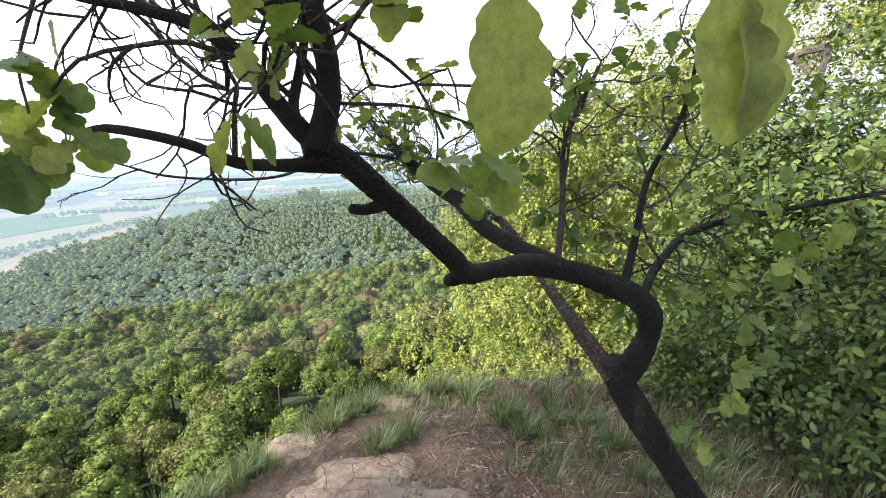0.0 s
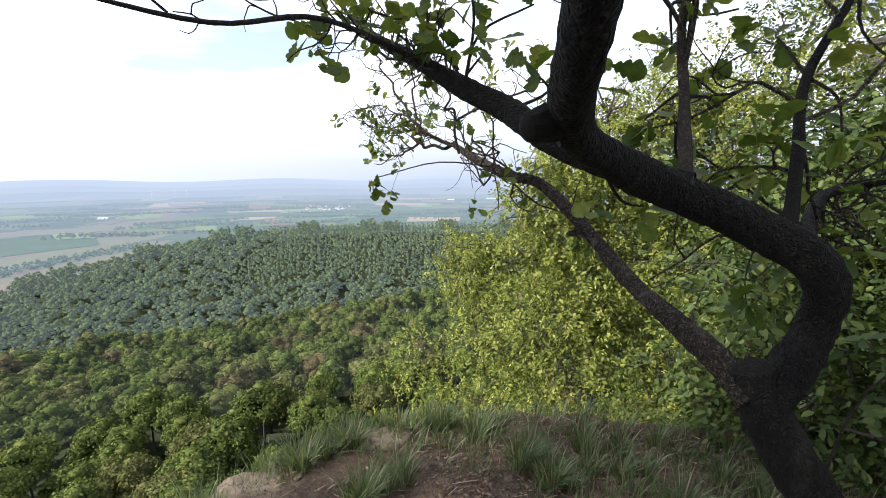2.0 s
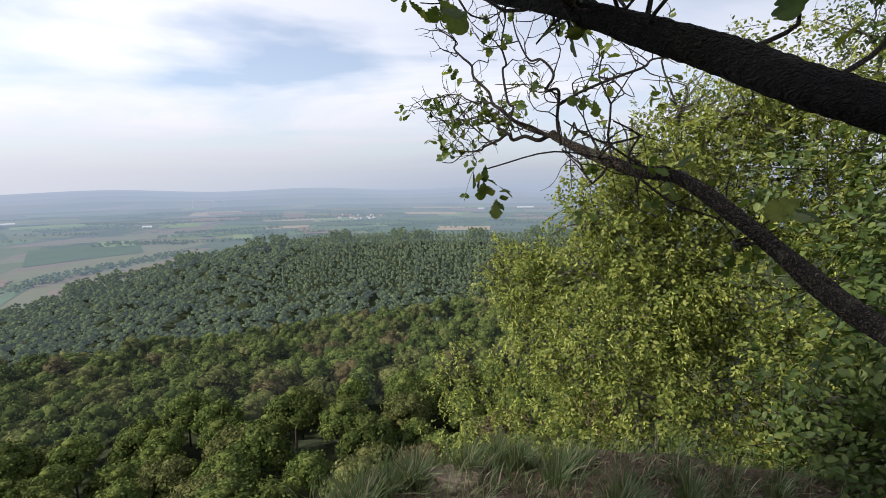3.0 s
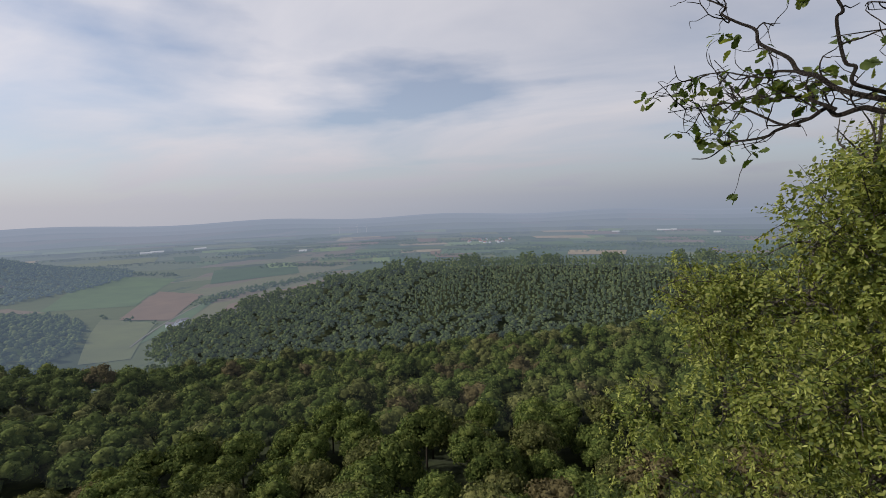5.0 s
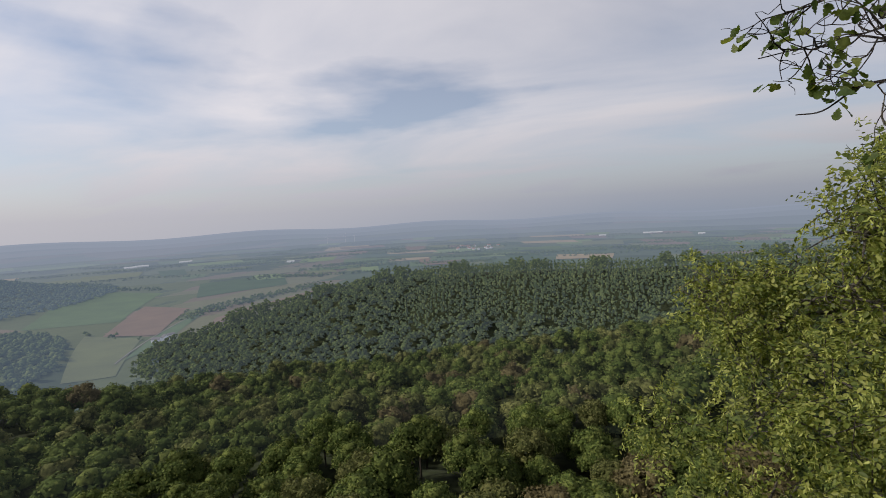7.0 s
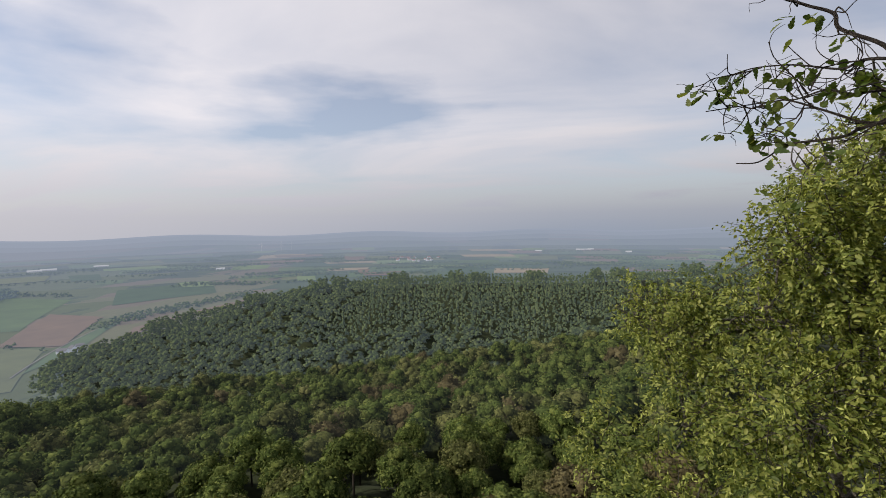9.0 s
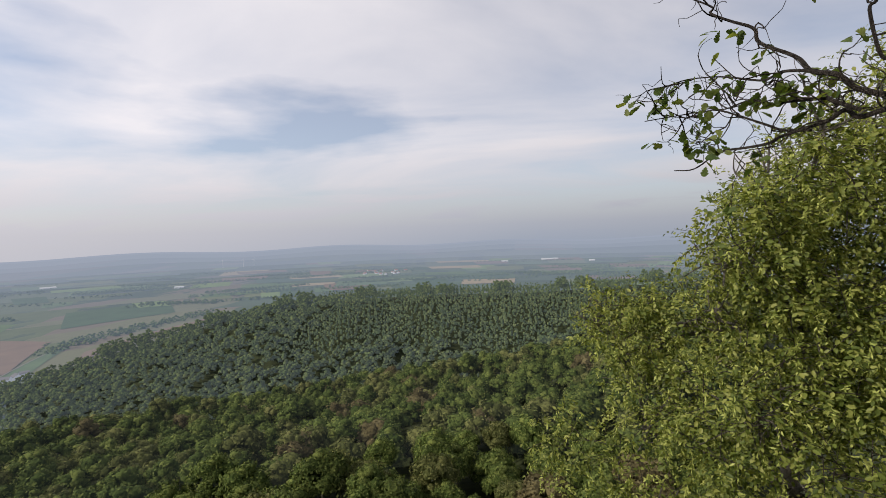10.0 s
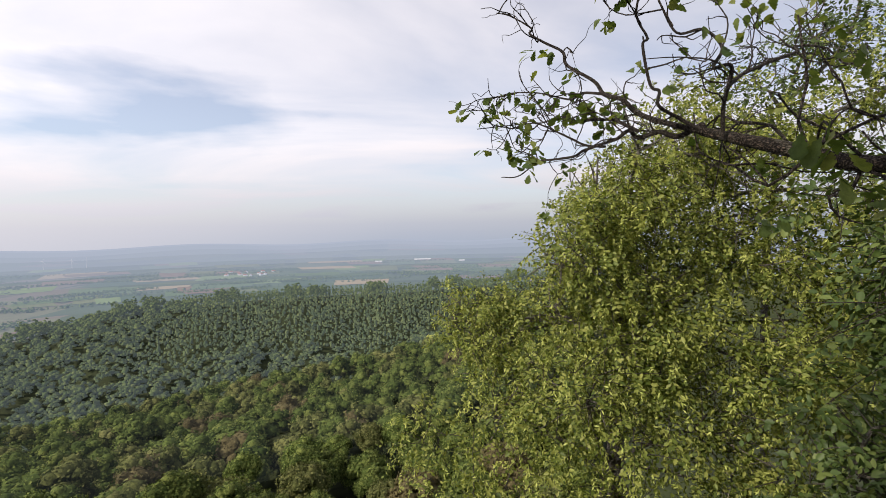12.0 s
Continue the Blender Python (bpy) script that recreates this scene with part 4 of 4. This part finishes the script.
# ======== the oak on the ledge ========
OAK_LIMBS = [
    ("trunk", [(1.22, 1.07, -0.12), (1.06, 1.11, 0.12), (0.84, 1.17, 0.46), (0.67, 1.23, 0.74), (0.53, 1.28, 0.98), (0.50, 1.29, 1.07)], [0.074, 0.051, 0.043, 0.040, 0.045, 0.038]),
    ("limb", [(0.520, 1.280, 0.990), (0.585, 1.270, 1.140), (0.565, 1.245, 1.260), (0.428, 1.247, 1.343), (0.248, 1.188, 1.409), (0.134, 1.065, 1.442), (0.051, 0.934, 1.471), (0.015, 0.761, 1.554), (-0.037, 0.713, 1.621), (-0.075, 0.655, 1.675), (-0.125, 0.620, 1.732), (-0.165, 0.610, 1.748)],
     [0.038, 0.034, 0.033, 0.033, 0.030, 0.022, 0.0205, 0.0165, 0.0155, 0.0155, 0.016, 0.014]),
    ("limb", [(0.31, 1.20, 1.40), (0.20, 1.29, 1.44), (0.12, 1.36, 1.487), (0.066, 1.45, 1.545), (-0.02, 1.52, 1.60), (-0.126, 1.66, 1.687), (-0.25, 1.90, 1.80), (-0.40, 2.25, 1.98)], [0.024, 0.025, 0.025, 0.024, 0.022, 0.018, 0.013, 0.006]),
    ("limb", [(0.50, 1.28, 1.01), (0.47, 1.34, 1.06), (0.44, 1.45, 1.10), (0.405, 1.64, 1.155), (0.33, 1.82, 1.28), (0.25, 1.98, 1.385), (0.17, 2.08, 1.41), (0.07, 2.17, 1.46), (-0.01, 2.30, 1.52)], [0.032, 0.027, 0.024, 0.021, 0.018, 0.017, 0.0185, 0.0165, 0.010]),
    ("limb", [(-0.150, 0.60, 1.745), (-0.131, 0.60, 1.80), (-0.128, 0.60, 1.858), (-0.139, 0.60, 1.917), (-0.137, 0.605, 1.97), (-0.12, 0.64, 2.2), (-0.05, 0.70, 2.5)], [0.016, 0.015, 0.014, 0.0125, 0.012, 0.010, 0.007]),
    ("limb", [(-0.150, 0.61, 1.745), (-0.190, 0.61, 1.794), (-0.231, 0.61, 1.851), (-0.279, 0.61, 1.894), (-0.355, 0.61, 1.918), (-0.44, 0.615, 1.94), (-0.7, 0.64, 2.04)], [0.014, 0.0115, 0.0095, 0.0085, 0.0065, 0.005, 0.003]),
    ("limb", [(-0.125, 0.645, 1.722), (-0.215, 0.66, 1.724), (-0.277, 0.66, 1.730), (-0.342, 0.66, 1.758), (-0.437, 0.66, 1.782), (-0.485, 0.66, 1.777)], [0.0125, 0.009, 0.0085, 0.0075, 0.0062, 0.0055]),
    ("limb", [(-0.175, 0.625, 1.765), (-0.182, 0.63, 1.80), (-0.168, 0.63, 1.845), (-0.156, 0.63, 1.897), (-0.165, 0.63, 1.935), (-0.20, 0.65, 2.05)], [0.008, 0.007, 0.0065, 0.006, 0.005, 0.003]),
    ("limb", [(-0.10, 1.62, 1.67), (-0.29, 1.43, 1.71), (-0.44, 1.28, 1.66), (-0.63, 1.15, 1.68), (-0.75, 1.12, 1.72)], [0.007, 0.005, 0.004, 0.003, 0.002]),
    ("limb", [(0.06, 0.94, 1.478), (0.025, 0.92, 1.468), (0.005, 0.91, 1.464)], [0.020, 0.017, 0.012]),
    ("limb", [(-0.07, 0.66, 1.668), (-0.098, 0.63, 1.662), (-0.118, 0.615, 1.666)], [0.012, 0.008, 0.007]),
    # the fan of branches at the end of the low limb
    ("limb", [(-0.01, 2.30, 1.52), (-0.06, 2.32, 1.51), (-0.14, 2.36, 1.53), (-0.16, 2.40, 1.52), (-0.20, 2.48, 1.50), (-0.26, 2.58, 1.49), (-0.31, 2.68, 1.48), (-0.39, 2.75, 1.44)], [0.0075, 0.0065, 0.0058, 0.005, 0.0042, 0.0035, 0.0026, 0.0016]),
    ("limb", [(-0.01, 2.30, 1.52), (-0.14, 2.36, 1.58), (-0.19, 2.42, 1.64), (-0.25, 2.52, 1.76), (-0.30, 2.60, 1.84), (-0.33, 2.65, 1.92), (-0.41, 2.70, 1.98)], [0.0075, 0.0062, 0.0055, 0.0046, 0.0036, 0.0028, 0.0016]),
    ("limb", [(-0.03, 2.28, 1.52), (-0.14, 2.28, 1.58), (-0.16, 2.29, 1.65), (-0.17, 2.30, 1.75), (-0.17, 2.32, 1.87)], [0.005, 0.0042, 0.0036, 0.0032, 0.0024]),
    ("limb", [(0.0, 2.24, 1.49), (-0.02, 2.20, 1.63), (-0.04, 2.22, 1.70), (-0.09, 2.25, 1.76), (-0.15, 2.30, 1.86)], [0.005, 0.0042, 0.0038, 0.003, 0.0018]),
    ("limb", [(-0.02, 2.20, 1.60), (0.10, 2.25, 1.67), (0.24, 2.30, 1.72), (0.37, 2.35, 1.78)], [0.005, 0.004, 0.004, 0.002]),
    ("limb", [(-0.18, 2.46, 1.51), (-0.23, 2.60, 1.56), (-0.32, 2.72, 1.64), (-0.44, 2.82, 1.63)], [0.004, 0.003, 0.002, 0.0015]),
    ("limb", [(-0.14, 2.36, 1.53), (-0.17, 2.45, 1.58), (-0.22, 2.55, 1.62), (-0.29, 2.65, 1.62), (-0.36, 2.75, 1.60)], [0.005, 0.004, 0.003, 0.002, 0.0015]),
    ("limb", [(-0.19, 2.42, 1.64), (-0.24, 2.55, 1.66), (-0.30, 2.65, 1.72), (-0.41, 2.78, 1.72)], [0.004, 0.003, 0.002, 0.0015]),
    # branches reaching back over the slope
    ("limb", [(0.55, 1.25, 1.27), (0.70, 1.45, 1.33), (0.92, 1.65, 1.38), (1.25, 1.72, 1.42), (1.7, 1.65, 1.50)], [0.014, 0.014, 0.013, 0.011, 0.007]),
    ("limb", [(0.50, 1.24, 1.32), (0.56, 1.32, 1.45), (0.62, 1.40, 1.60), (0.74, 1.45, 1.80), (0.80, 1.5, 2.05)], [0.013, 0.011, 0.009, 0.007, 0.004]),
    ("limb", [(0.30, 1.19, 1.40), (0.34, 1.30, 1.55), (0.36, 1.36, 1.72), (0.46, 1.40, 1.92)], [0.011, 0.009, 0.007, 0.004]),
]


def clear_of_walk(p):
    """The space under the limbs through which one ducks stays free of leaves and twigs."""
    x, y, z = p
    return not (z < 1.61 and y < 1.75 and x < 0.28) and not (z < 1.58 and y < 2.3 and x < -0.1) and not (y < 0.45 and z < 2.0)


def build_oak():
    rng = np.random.default_rng(7)
    oak = new("oak_tree")
    base = np.array((1.20, 1.08, 0.05))
    oak.location = base
    twigs, tips = Pile(), []

    def grow(start, way, length, radius, level):
        """A crooked twig with side twigs; leaf bunches at the tips."""
        pts, p, w = [start], start.copy(), unit(way)
        n = 4
        for _ in range(n):
            w = unit(w + rng.normal(size=3) * 0.55 + (0, 0, 0.05))
            p = p + w * length / n
            pts.append(p)
        if not all(clear_of_walk(c) for c in pts):
            return
        twigs.add(*tube(np.array(pts) - base, np.linspace(radius, radius * 0.45, n + 1), 5, 2, cap=False))
        if level:
            for c in pts[1:-1]:
                if rng.random() < 0.75:
                    grow(c, w + rng.normal(size=3) * 0.8, length * rng.uniform(0.4, 0.7), radius * 0.6, level - 1)
        if rng.random() < (0.27 if start[1] > 2.1 else 0.45 if start[1] > 1.0 else 0.25):
            tips.append((pts[-1], w))

    for k, (name, pts, rad) in enumerate(OAK_LIMBS):
        pts = np.array(pts)
        if 11 <= k <= 18:                                     # the fan's branches bend at every bud
            pts = np.array([pts[i] + (pts[i + 1] - pts[i]) * u for i in range(len(pts) - 1) for u in (0.0, 0.5)] + [pts[-1]])
            rad = np.interp(np.arange(len(pts)) / 2, np.arange(len(rad)), rad)
            pts[1:] += rng.normal(size=(len(pts) - 1, 3)) * 0.012
        pile = Pile()
        pile.add(*tube(pts - base, rad, 20 if rad[0] > 0.02 else 8, 14 if rad[0] > 0.02 else 6, 0.10 if rad[0] > 0.02 else 0.06, rng))
        # the low limb takes the lightened, sunlit copy of the bark
        part(name, pile.mesh(name, M_LIMB_SUNLIT if k == 3 else M_BARK_SHADED if rad[0] > 0.0115 else M_TWIG), oak)
        if k in (0, 9, 10):
            continue
        fan, long_limb = 11 <= k <= 18, k in (1, 2, 3)
        count = {1: 14, 2: 18, 3: 9, 4: 9, 5: 9, 6: 4, 7: 3, 8: 9, 19: 16, 20: 10, 21: 10}.get(k, 10)
        for _ in range(count):
            u = rng.uniform(0.12 if not long_limb else 0.3, 1.0) * (len(pts) - 1)
            i = min(int(u), len(pts) - 2)
            c = pts[i] + (pts[i + 1] - pts[i]) * (u - i)
            w = unit(pts[i + 1] - pts[i]) * 0.7 + rng.normal(size=3) * 0.7 + (0, 0, 0.25)
            if fan:
                w = w + np.array((-0.3, 0.1, 0.0))
            if k == 8:
                w = np.array((-0.7, -0.2, rng.uniform(-0.2, 0.7)))
            grow(c, w, rng.uniform(0.09, 0.21) if fan or k == 8 else rng.uniform(0.18, 0.42), 0.0022 if fan or k == 8 else 0.0042, 1 if fan or k == 8 else 2)
        if k == 8:
            tips[:] = [t for t in tips if t[0][0] > -0.25 or t[0][1] > 1.5]
    tagged(part("twigs", twigs.mesh("twigs", M_TWIG), oak), kind="stuff")

    stand = ROWS[-1][1:4]        # no leaves where a head would brush them off
    # leaf bunches: at the tips, and those that hang near the path
    bunches = [(p, w, rng.integers(3, 6) if p[1] < 1.75 else rng.integers(4, 7), 0.8 if p[1] < 1.75 else 0.48) for p, w in tips if math.dist(p, stand) > 0.7]
    for c, n, s in (((-0.47, 0.57, 1.86), 5, 0.9), ((-0.45, 0.59, 1.82), 5, 0.9), ((-0.43, 0.60, 1.79), 4, 0.9), ((-0.48, 0.58, 1.79), 5, 0.9), ((-0.50, 0.56, 1.76), 5, 1.0),
                    ((-0.06, 0.60, 1.92), 4, 1.0), ((0.05, 0.55, 1.745), 4, 1.15), ((0.07, 0.58, 1.72), 4, 1.15), ((0.06, 0.95, 1.66), 5, 1.0), ((-0.24, 1.77, 1.40), 8, 0.62), ((-0.22, 1.78, 1.36), 6, 0.62),
                    ((0.62, 1.02, 1.02), 6, 0.8), ((0.66, 1.05, 0.95), 6, 0.8), ((0.70, 1.08, 1.08), 5, 0.8), ((0.75, 1.1, 1.28), 6, 1.0), ((0.85, 1.2, 1.1), 6, 1.0), ((1.0, 1.3, 1.35), 6, 1.0), ((0.8, 1.0, 1.45), 6, 1.0)):
        bunches.append((np.array(c), np.array((0.1, 0.1, -0.6)), n, s))
    limb_line = np.vstack([np.array(OAK_LIMBS[k][1])[:-1] for k in (2, 19, 20, 21)])
    for c in ((0.02, 1.45, 1.66), (0.10, 1.42, 1.62), (0.22, 1.40, 1.60), (0.31, 1.38, 1.52), (0.36, 1.40, 1.66), (0.45, 1.42, 1.56), (-0.10, 1.50, 1.80), (-0.02, 1.48, 1.86), (0.50, 1.50, 1.80), (0.62, 1.50, 1.70), (0.31, 1.36, 1.36), (0.40, 1.42, 1.44), (0.12, 1.50, 1.76), (0.70, 1.40, 1.50), (0.86, 1.45, 1.62), (0.95, 1.50, 1.25)):
        c = np.array(c)
        near = limb_line[np.argmin(np.linalg.norm(limb_line - c, axis=1))]
        v, q = tube([near - base, (near + c) / 2 - base + rng.normal(size=3) * 0.02, c - base], [0.004, 0.003, 0.0018], 5, 4, cap=False)
        part("leafy_twig", mesh_from("leafy_twig", v, q, M_TWIG), oak)
        bunches.append((c, c - near, 6, 0.8))
    place, along, normal, size = [], [], [], []
    for p, w, n, s in bunches:
        for _ in range(n):
            a = unit(unit(w) * 0.5 + rng.normal(size=3) * 0.75 + (0, 0, -0.25))
            place.append(p + rng.normal(size=3) * 0.012), along.append(a)
            normal.append(np.array((0, 0, 1.0)) + rng.normal(size=3) * 0.55), size.append(s * rng.uniform(0.05, 0.09))
    # two large leaves that hang close before the eyes
    for p, a, nrm, s in (((0.065, 0.42, 1.885), (-0.03, -0.02, -1), (0.45, -0.9, 0.1), 0.150), ((0.20, 0.36, 1.86), (0.25, 0.0, -0.9), (0.15, -1.0, 0.2), 0.125), ((0.235, 0.37, 1.875), (0.16, 0.05, -1.0), (0.5, -0.9, 0.2), 0.135), ((-0.05, 0.60, 1.95), (0.0, 0.0, -1), (0.2, -1, 0.1), 0.08)):
        v, q = scatter(BROAD, LOBED_Q, np.array([p]) - base, np.array([a], float), np.array([nrm]), np.array([s]))
        pile = Pile()
        pile.add(v, q)
        part("leaf", pile.mesh("leaf", M_OAKLEAF, False), oak, "large drooping oak leaf")
    v, q = scatter(LOBED, LOBED_Q, np.array(place) - base, np.array(along, float), np.array(normal), np.array(size))
    pile = Pile()
    pile.add(v, q)
    tagged(part("leaves", pile.mesh("leaves", M_OAKLEAF, False), oak), kind="stuff")
    for a, b in (((-0.185, 0.60, 1.96), (0.06, 0.42, 1.90)), ((0.06, 0.42, 1.90), (0.21, 0.36, 1.88)), ((0.12, 2.12, 1.44), (-0.24, 1.77, 1.41)), ((-0.5, 0.66, 1.95), (-0.47, 0.57, 1.80)), ((-0.14, 0.61, 1.80), (0.055, 0.56, 1.76)), ((0.66, 1.22, 0.76), (0.66, 1.05, 1.0)), ((0.62, 1.25, 0.86), (0.75, 1.1, 1.28)), ((0.75, 1.1, 1.28), (1.0, 1.3, 1.35))):
        a, b = np.array(a), np.array(b)
        v, q = tube([a - base, (a + b) / 2 - base + rng.normal(size=3) * 0.02 + (0, 0, 0.03), b - base], [0.003, 0.002, 0.0015], 5, 4, cap=False)
        part("hanging_twig", mesh_from("hanging_twig", v, q, M_TWIG), oak)
    tagged(oak, "gnarled leaning oak with dark rough bark on the rock ledge", "tree")


build_oak()

# ======== the ledge: stones, grass, litter ========


def level(x, y):
    return float(ground_height(np.array([float(x)]), np.array([float(y)]))[0])


def rock_mesh(seed, detail=3, squash=0.4, rough=0.28):
    bm = bmesh.new()
    bmesh.ops.create_icosphere(bm, subdivisions=detail, radius=1.0)
    for v in bm.verts:
        p = v.co.copy()
        n = noise.noise(p * 1.3 + Vector((seed * 7.1, 0, 0))) * rough + noise.noise(p * 3.5 + Vector((0, seed * 3.3, 0))) * rough * 0.35
        v.co = p * (1 + n)
        v.co.z = max(min(v.co.z, 0.8 + 0.1 * n), -0.8) * squash
    me = bpy.data.meshes.new("rock")
    bm.to_mesh(me)
    bm.free()
    me.materials.append(M_ROCK)
    me.polygons.foreach_set("use_smooth", np.ones(len(me.polygons), bool))
    return me


def build_ledge():
    rng = np.random.default_rng(9)
    for x, y, sx, sy, turn, deep in ((-0.50, 2.02, 0.38, 0.26, 12, 0.055), (-0.86, 2.34, 0.20, 0.14, -30, 0.055), (-0.22, 1.75, 0.34, 0.24, 40, 0.068), (-0.72, 1.72, 0.28, 0.20, -15, 0.066), (-0.35, 2.72, 0.17, 0.10, 10, 0.04), (0.55, 1.72, 0.18, 0.10, 25, 0.05)):
        ob = new("rock_slab", rock_mesh(int(rng.integers(100)), 4, 0.34, 0.35))
        ob.matrix_world = Matrix.LocRotScale((x, y, level(x, y) - deep), Euler((0, 0, radians(turn))), (sx, sy, 0.30))
        tagged(ob, "worn reddish-grey rock slab half sunk in the ledge", "rock", "slabs of the ledge")
    shapes = [rock_mesh(40 + k, 2, 0.55, 0.4) for k in range(4)]
    for _ in range(70):
        x, y = rng.uniform(-1.0, 1.2), rng.uniform(1.5, 2.75)
        if ledge_inside(x, y) < 0.1:
            continue
        s = rng.choice([0.008, 0.012, 0.018, 0.028], p=[0.35, 0.35, 0.2, 0.1])
        ob = new("pebble", shapes[int(rng.integers(4))])
        ob.matrix_world = Matrix.LocRotScale((x, y, level(x, y) + s * 0.15), Euler((0, 0, rng.uniform(0, 6))), (s * rng.uniform(0.8, 1.6), s, s * 0.8))
        tagged(ob, "small pale stone lying on the bare soil", "stone", "stones on the ledge")

    def blades(n, spread, low, high, lean):
        a = rng.uniform(0, 2 * np.pi, n)
        out = np.stack([np.cos(a), np.sin(a), np.zeros(n)], -1)
        start = out * (spread * np.sqrt(rng.random(n)))[:, None]
        h = rng.uniform(low, high, n)
        bend = rng.uniform(0.2, 1.0, n) * lean
        verts, quads = [], []
        wide = rng.uniform(0.0016, 0.003, n)
        side = np.stack([-np.sin(a + 0.6), np.cos(a + 0.6), np.zeros(n)], -1)
        rows = []
        for t, w in ((0, 1.0), (0.4, 0.9), (0.75, 0.6), (1.0, 0.08)):
            c = start + out * (bend * h * t * t)[:, None] + np.array((0, 0, 1.0)) * (h * (t - 0.25 * bend * t * t))[:, None]
            rows.append(c - side * (wide * w)[:, None]), rows.append(c + side * (wide * w)[:, None])
        v = np.stack(rows, 1)
        k = np.arange(n)[:, None, None] * 8
        q = np.array([(0, 1, 3, 2), (2, 3, 5, 4), (4, 5, 7, 6)])[None] + k
        return v.reshape(-1, 3), q.reshape(-1, 4)

    tufts = []
    for k in range(4):
        v, q = blades(120, 0.045, 0.05, 0.17, 0.85)
        tufts.append(mesh_from("grass_tuft", v, q, M_GRASS))
    spots = [(-0.42, 2.28), (-0.36, 2.34), (-0.26, 2.44), (-0.62, 2.60), (-0.70, 2.52), (-0.50, 2.72), (-0.56, 2.66), (-1.22, 2.12), (-1.12, 2.18), (-1.30, 2.0), (-1.05, 2.26), (-1.38, 1.9), (0.32, 2.42), (0.40, 2.36), (0.46, 2.46), (0.38, 2.52), (0.54, 2.40),
             (0.10, 2.72), (0.0, 2.80), (0.22, 2.78), (0.66, 2.62), (0.80, 2.52), (0.92, 2.44), (1.04, 2.62), (1.15, 2.40), (0.98, 2.24), (1.20, 2.20), (1.34, 2.34), (0.84, 2.2), (-0.30, 2.80), (-0.16, 2.86), (1.44, 2.12), (0.72, 2.36), (1.08, 2.08), (1.26, 1.96), (0.92, 2.0)]
    for x, y in spots:
        for _ in range(1 if x > 0.6 else 2):
            px, py = x + rng.normal() * 0.035, y + rng.normal() * 0.035
            ob = new("grass_tuft", tufts[int(rng.integers(4))])
            s = rng.uniform(0.75, 1.3)
            ob.matrix_world = Matrix.LocRotScale((px, py, level(px, py) - 0.008), Euler((0, 0, rng.uniform(0, 6.28))), (s, s, s))
            tagged(ob, "tuft of thin green grass on the rim of the ledge", "grass", "tufts on the ledge")
    pile = Pile()
    for _ in range(2300):
        x, y = rng.uniform(-1.7, 2.4), rng.uniform(0.9, 3.1)
        rim = ledge_inside(x, y)
        if not (-0.12 < rim < 0.22 or (x > 0.55 + 0.30 * math.sin(5 * y) and y > 1.35) or (y > 2.40 and x > -0.1 and rng.random() < 0.6)):
            continue
        v, q = blades(9, 0.05, 0.04, 0.14, 1.0)
        pile.add(v + (x, y, level(x, y) - 0.01), q)
    tagged(new("grass", pile.mesh("grass", M_GRASS)), "thin green and straw-coloured grass along the rim", "grass", kind="stuff")
    n = 30000
    x, y = rng.uniform(-1.3, 2.2, n), rng.uniform(1.2, 2.9, n)
    keep = (ledge_inside(x, y) > 0.02) & (rng.random(n) < 0.25 + 0.75 * smooth(np.sin(4.1 * x + 1) * np.sin(3.7 * y) + 0.4 * x, -0.1, 0.5))
    x, y = x[keep], y[keep]
    p = np.stack([x, y, ground_height(x, y) + rng.uniform(0.002, 0.012, len(x))], -1)
    v, q = scatter(CARD * (0.55, 1, 2.2), CARD_Q, p, rng.normal(size=p.shape) * (1, 1, 0.25), rng.normal(size=p.shape) * 0.35 + (0, 0, 1), rng.uniform(0.007, 0.026, len(x)))
    tagged(new("leaf_litter", mesh_from("leaf_litter", v, q, M_LITTER, False)), "dry brown and grey leaf litter on the soil", "leaf litter", kind="stuff")
    n = 2400
    x, y = rng.uniform(-1.2, 2.2, n), rng.uniform(1.2, 2.95, n)
    keep = (ledge_inside(x, y) > -0.05) & (rng.random(n) < 0.2 + 0.8 * smooth(x, -0.2, 0.7))
    x, y = x[keep], y[keep]
    p = np.stack([x, y, ground_height(x, y) + rng.uniform(0.003, 0.016, len(x))], -1)
    v, q = scatter(CARD * (0.055, 1, 0.6), CARD_Q, p, rng.normal(size=p.shape) * (1, 1, 0.18), rng.normal(size=p.shape) * 0.3 + (0, 0, 1), rng.uniform(0.03, 0.09, len(x)))
    tagged(new("dry_grass", mesh_from("dry_grass", v, q, M_DRYGRASS, False)), "flattened straw-coloured dry grass on the soil", "dry grass", kind="stuff")
    for k in range(26):
        x, y, a, h = rng.uniform(-0.9, 1.2), rng.uniform(1.5, 2.7), rng.uniform(0, 6.28), rng.uniform(0.05, 0.17)
        if ledge_inside(x, y) < 0.15:
            continue
        pts = [(x + math.cos(a) * h * t, y + math.sin(a) * h * t + 0.02 * math.sin(6 * t), level(x + math.cos(a) * h * t, y + math.sin(a) * h * t) + 0.006) for t in (-0.5, 0, 0.5)]
        v, q = tube(np.array(pts) - pts[1], [0.002, 0.0025, 0.0015], 5, 3, cap=False)
        ob = new("dead_twig", mesh_from("dead_twig", v, q, M_STRAW))
        ob.location = pts[1]
        tagged(ob, "dry grey twig lying on the soil", "twig", "twigs on the ground")


build_ledge()
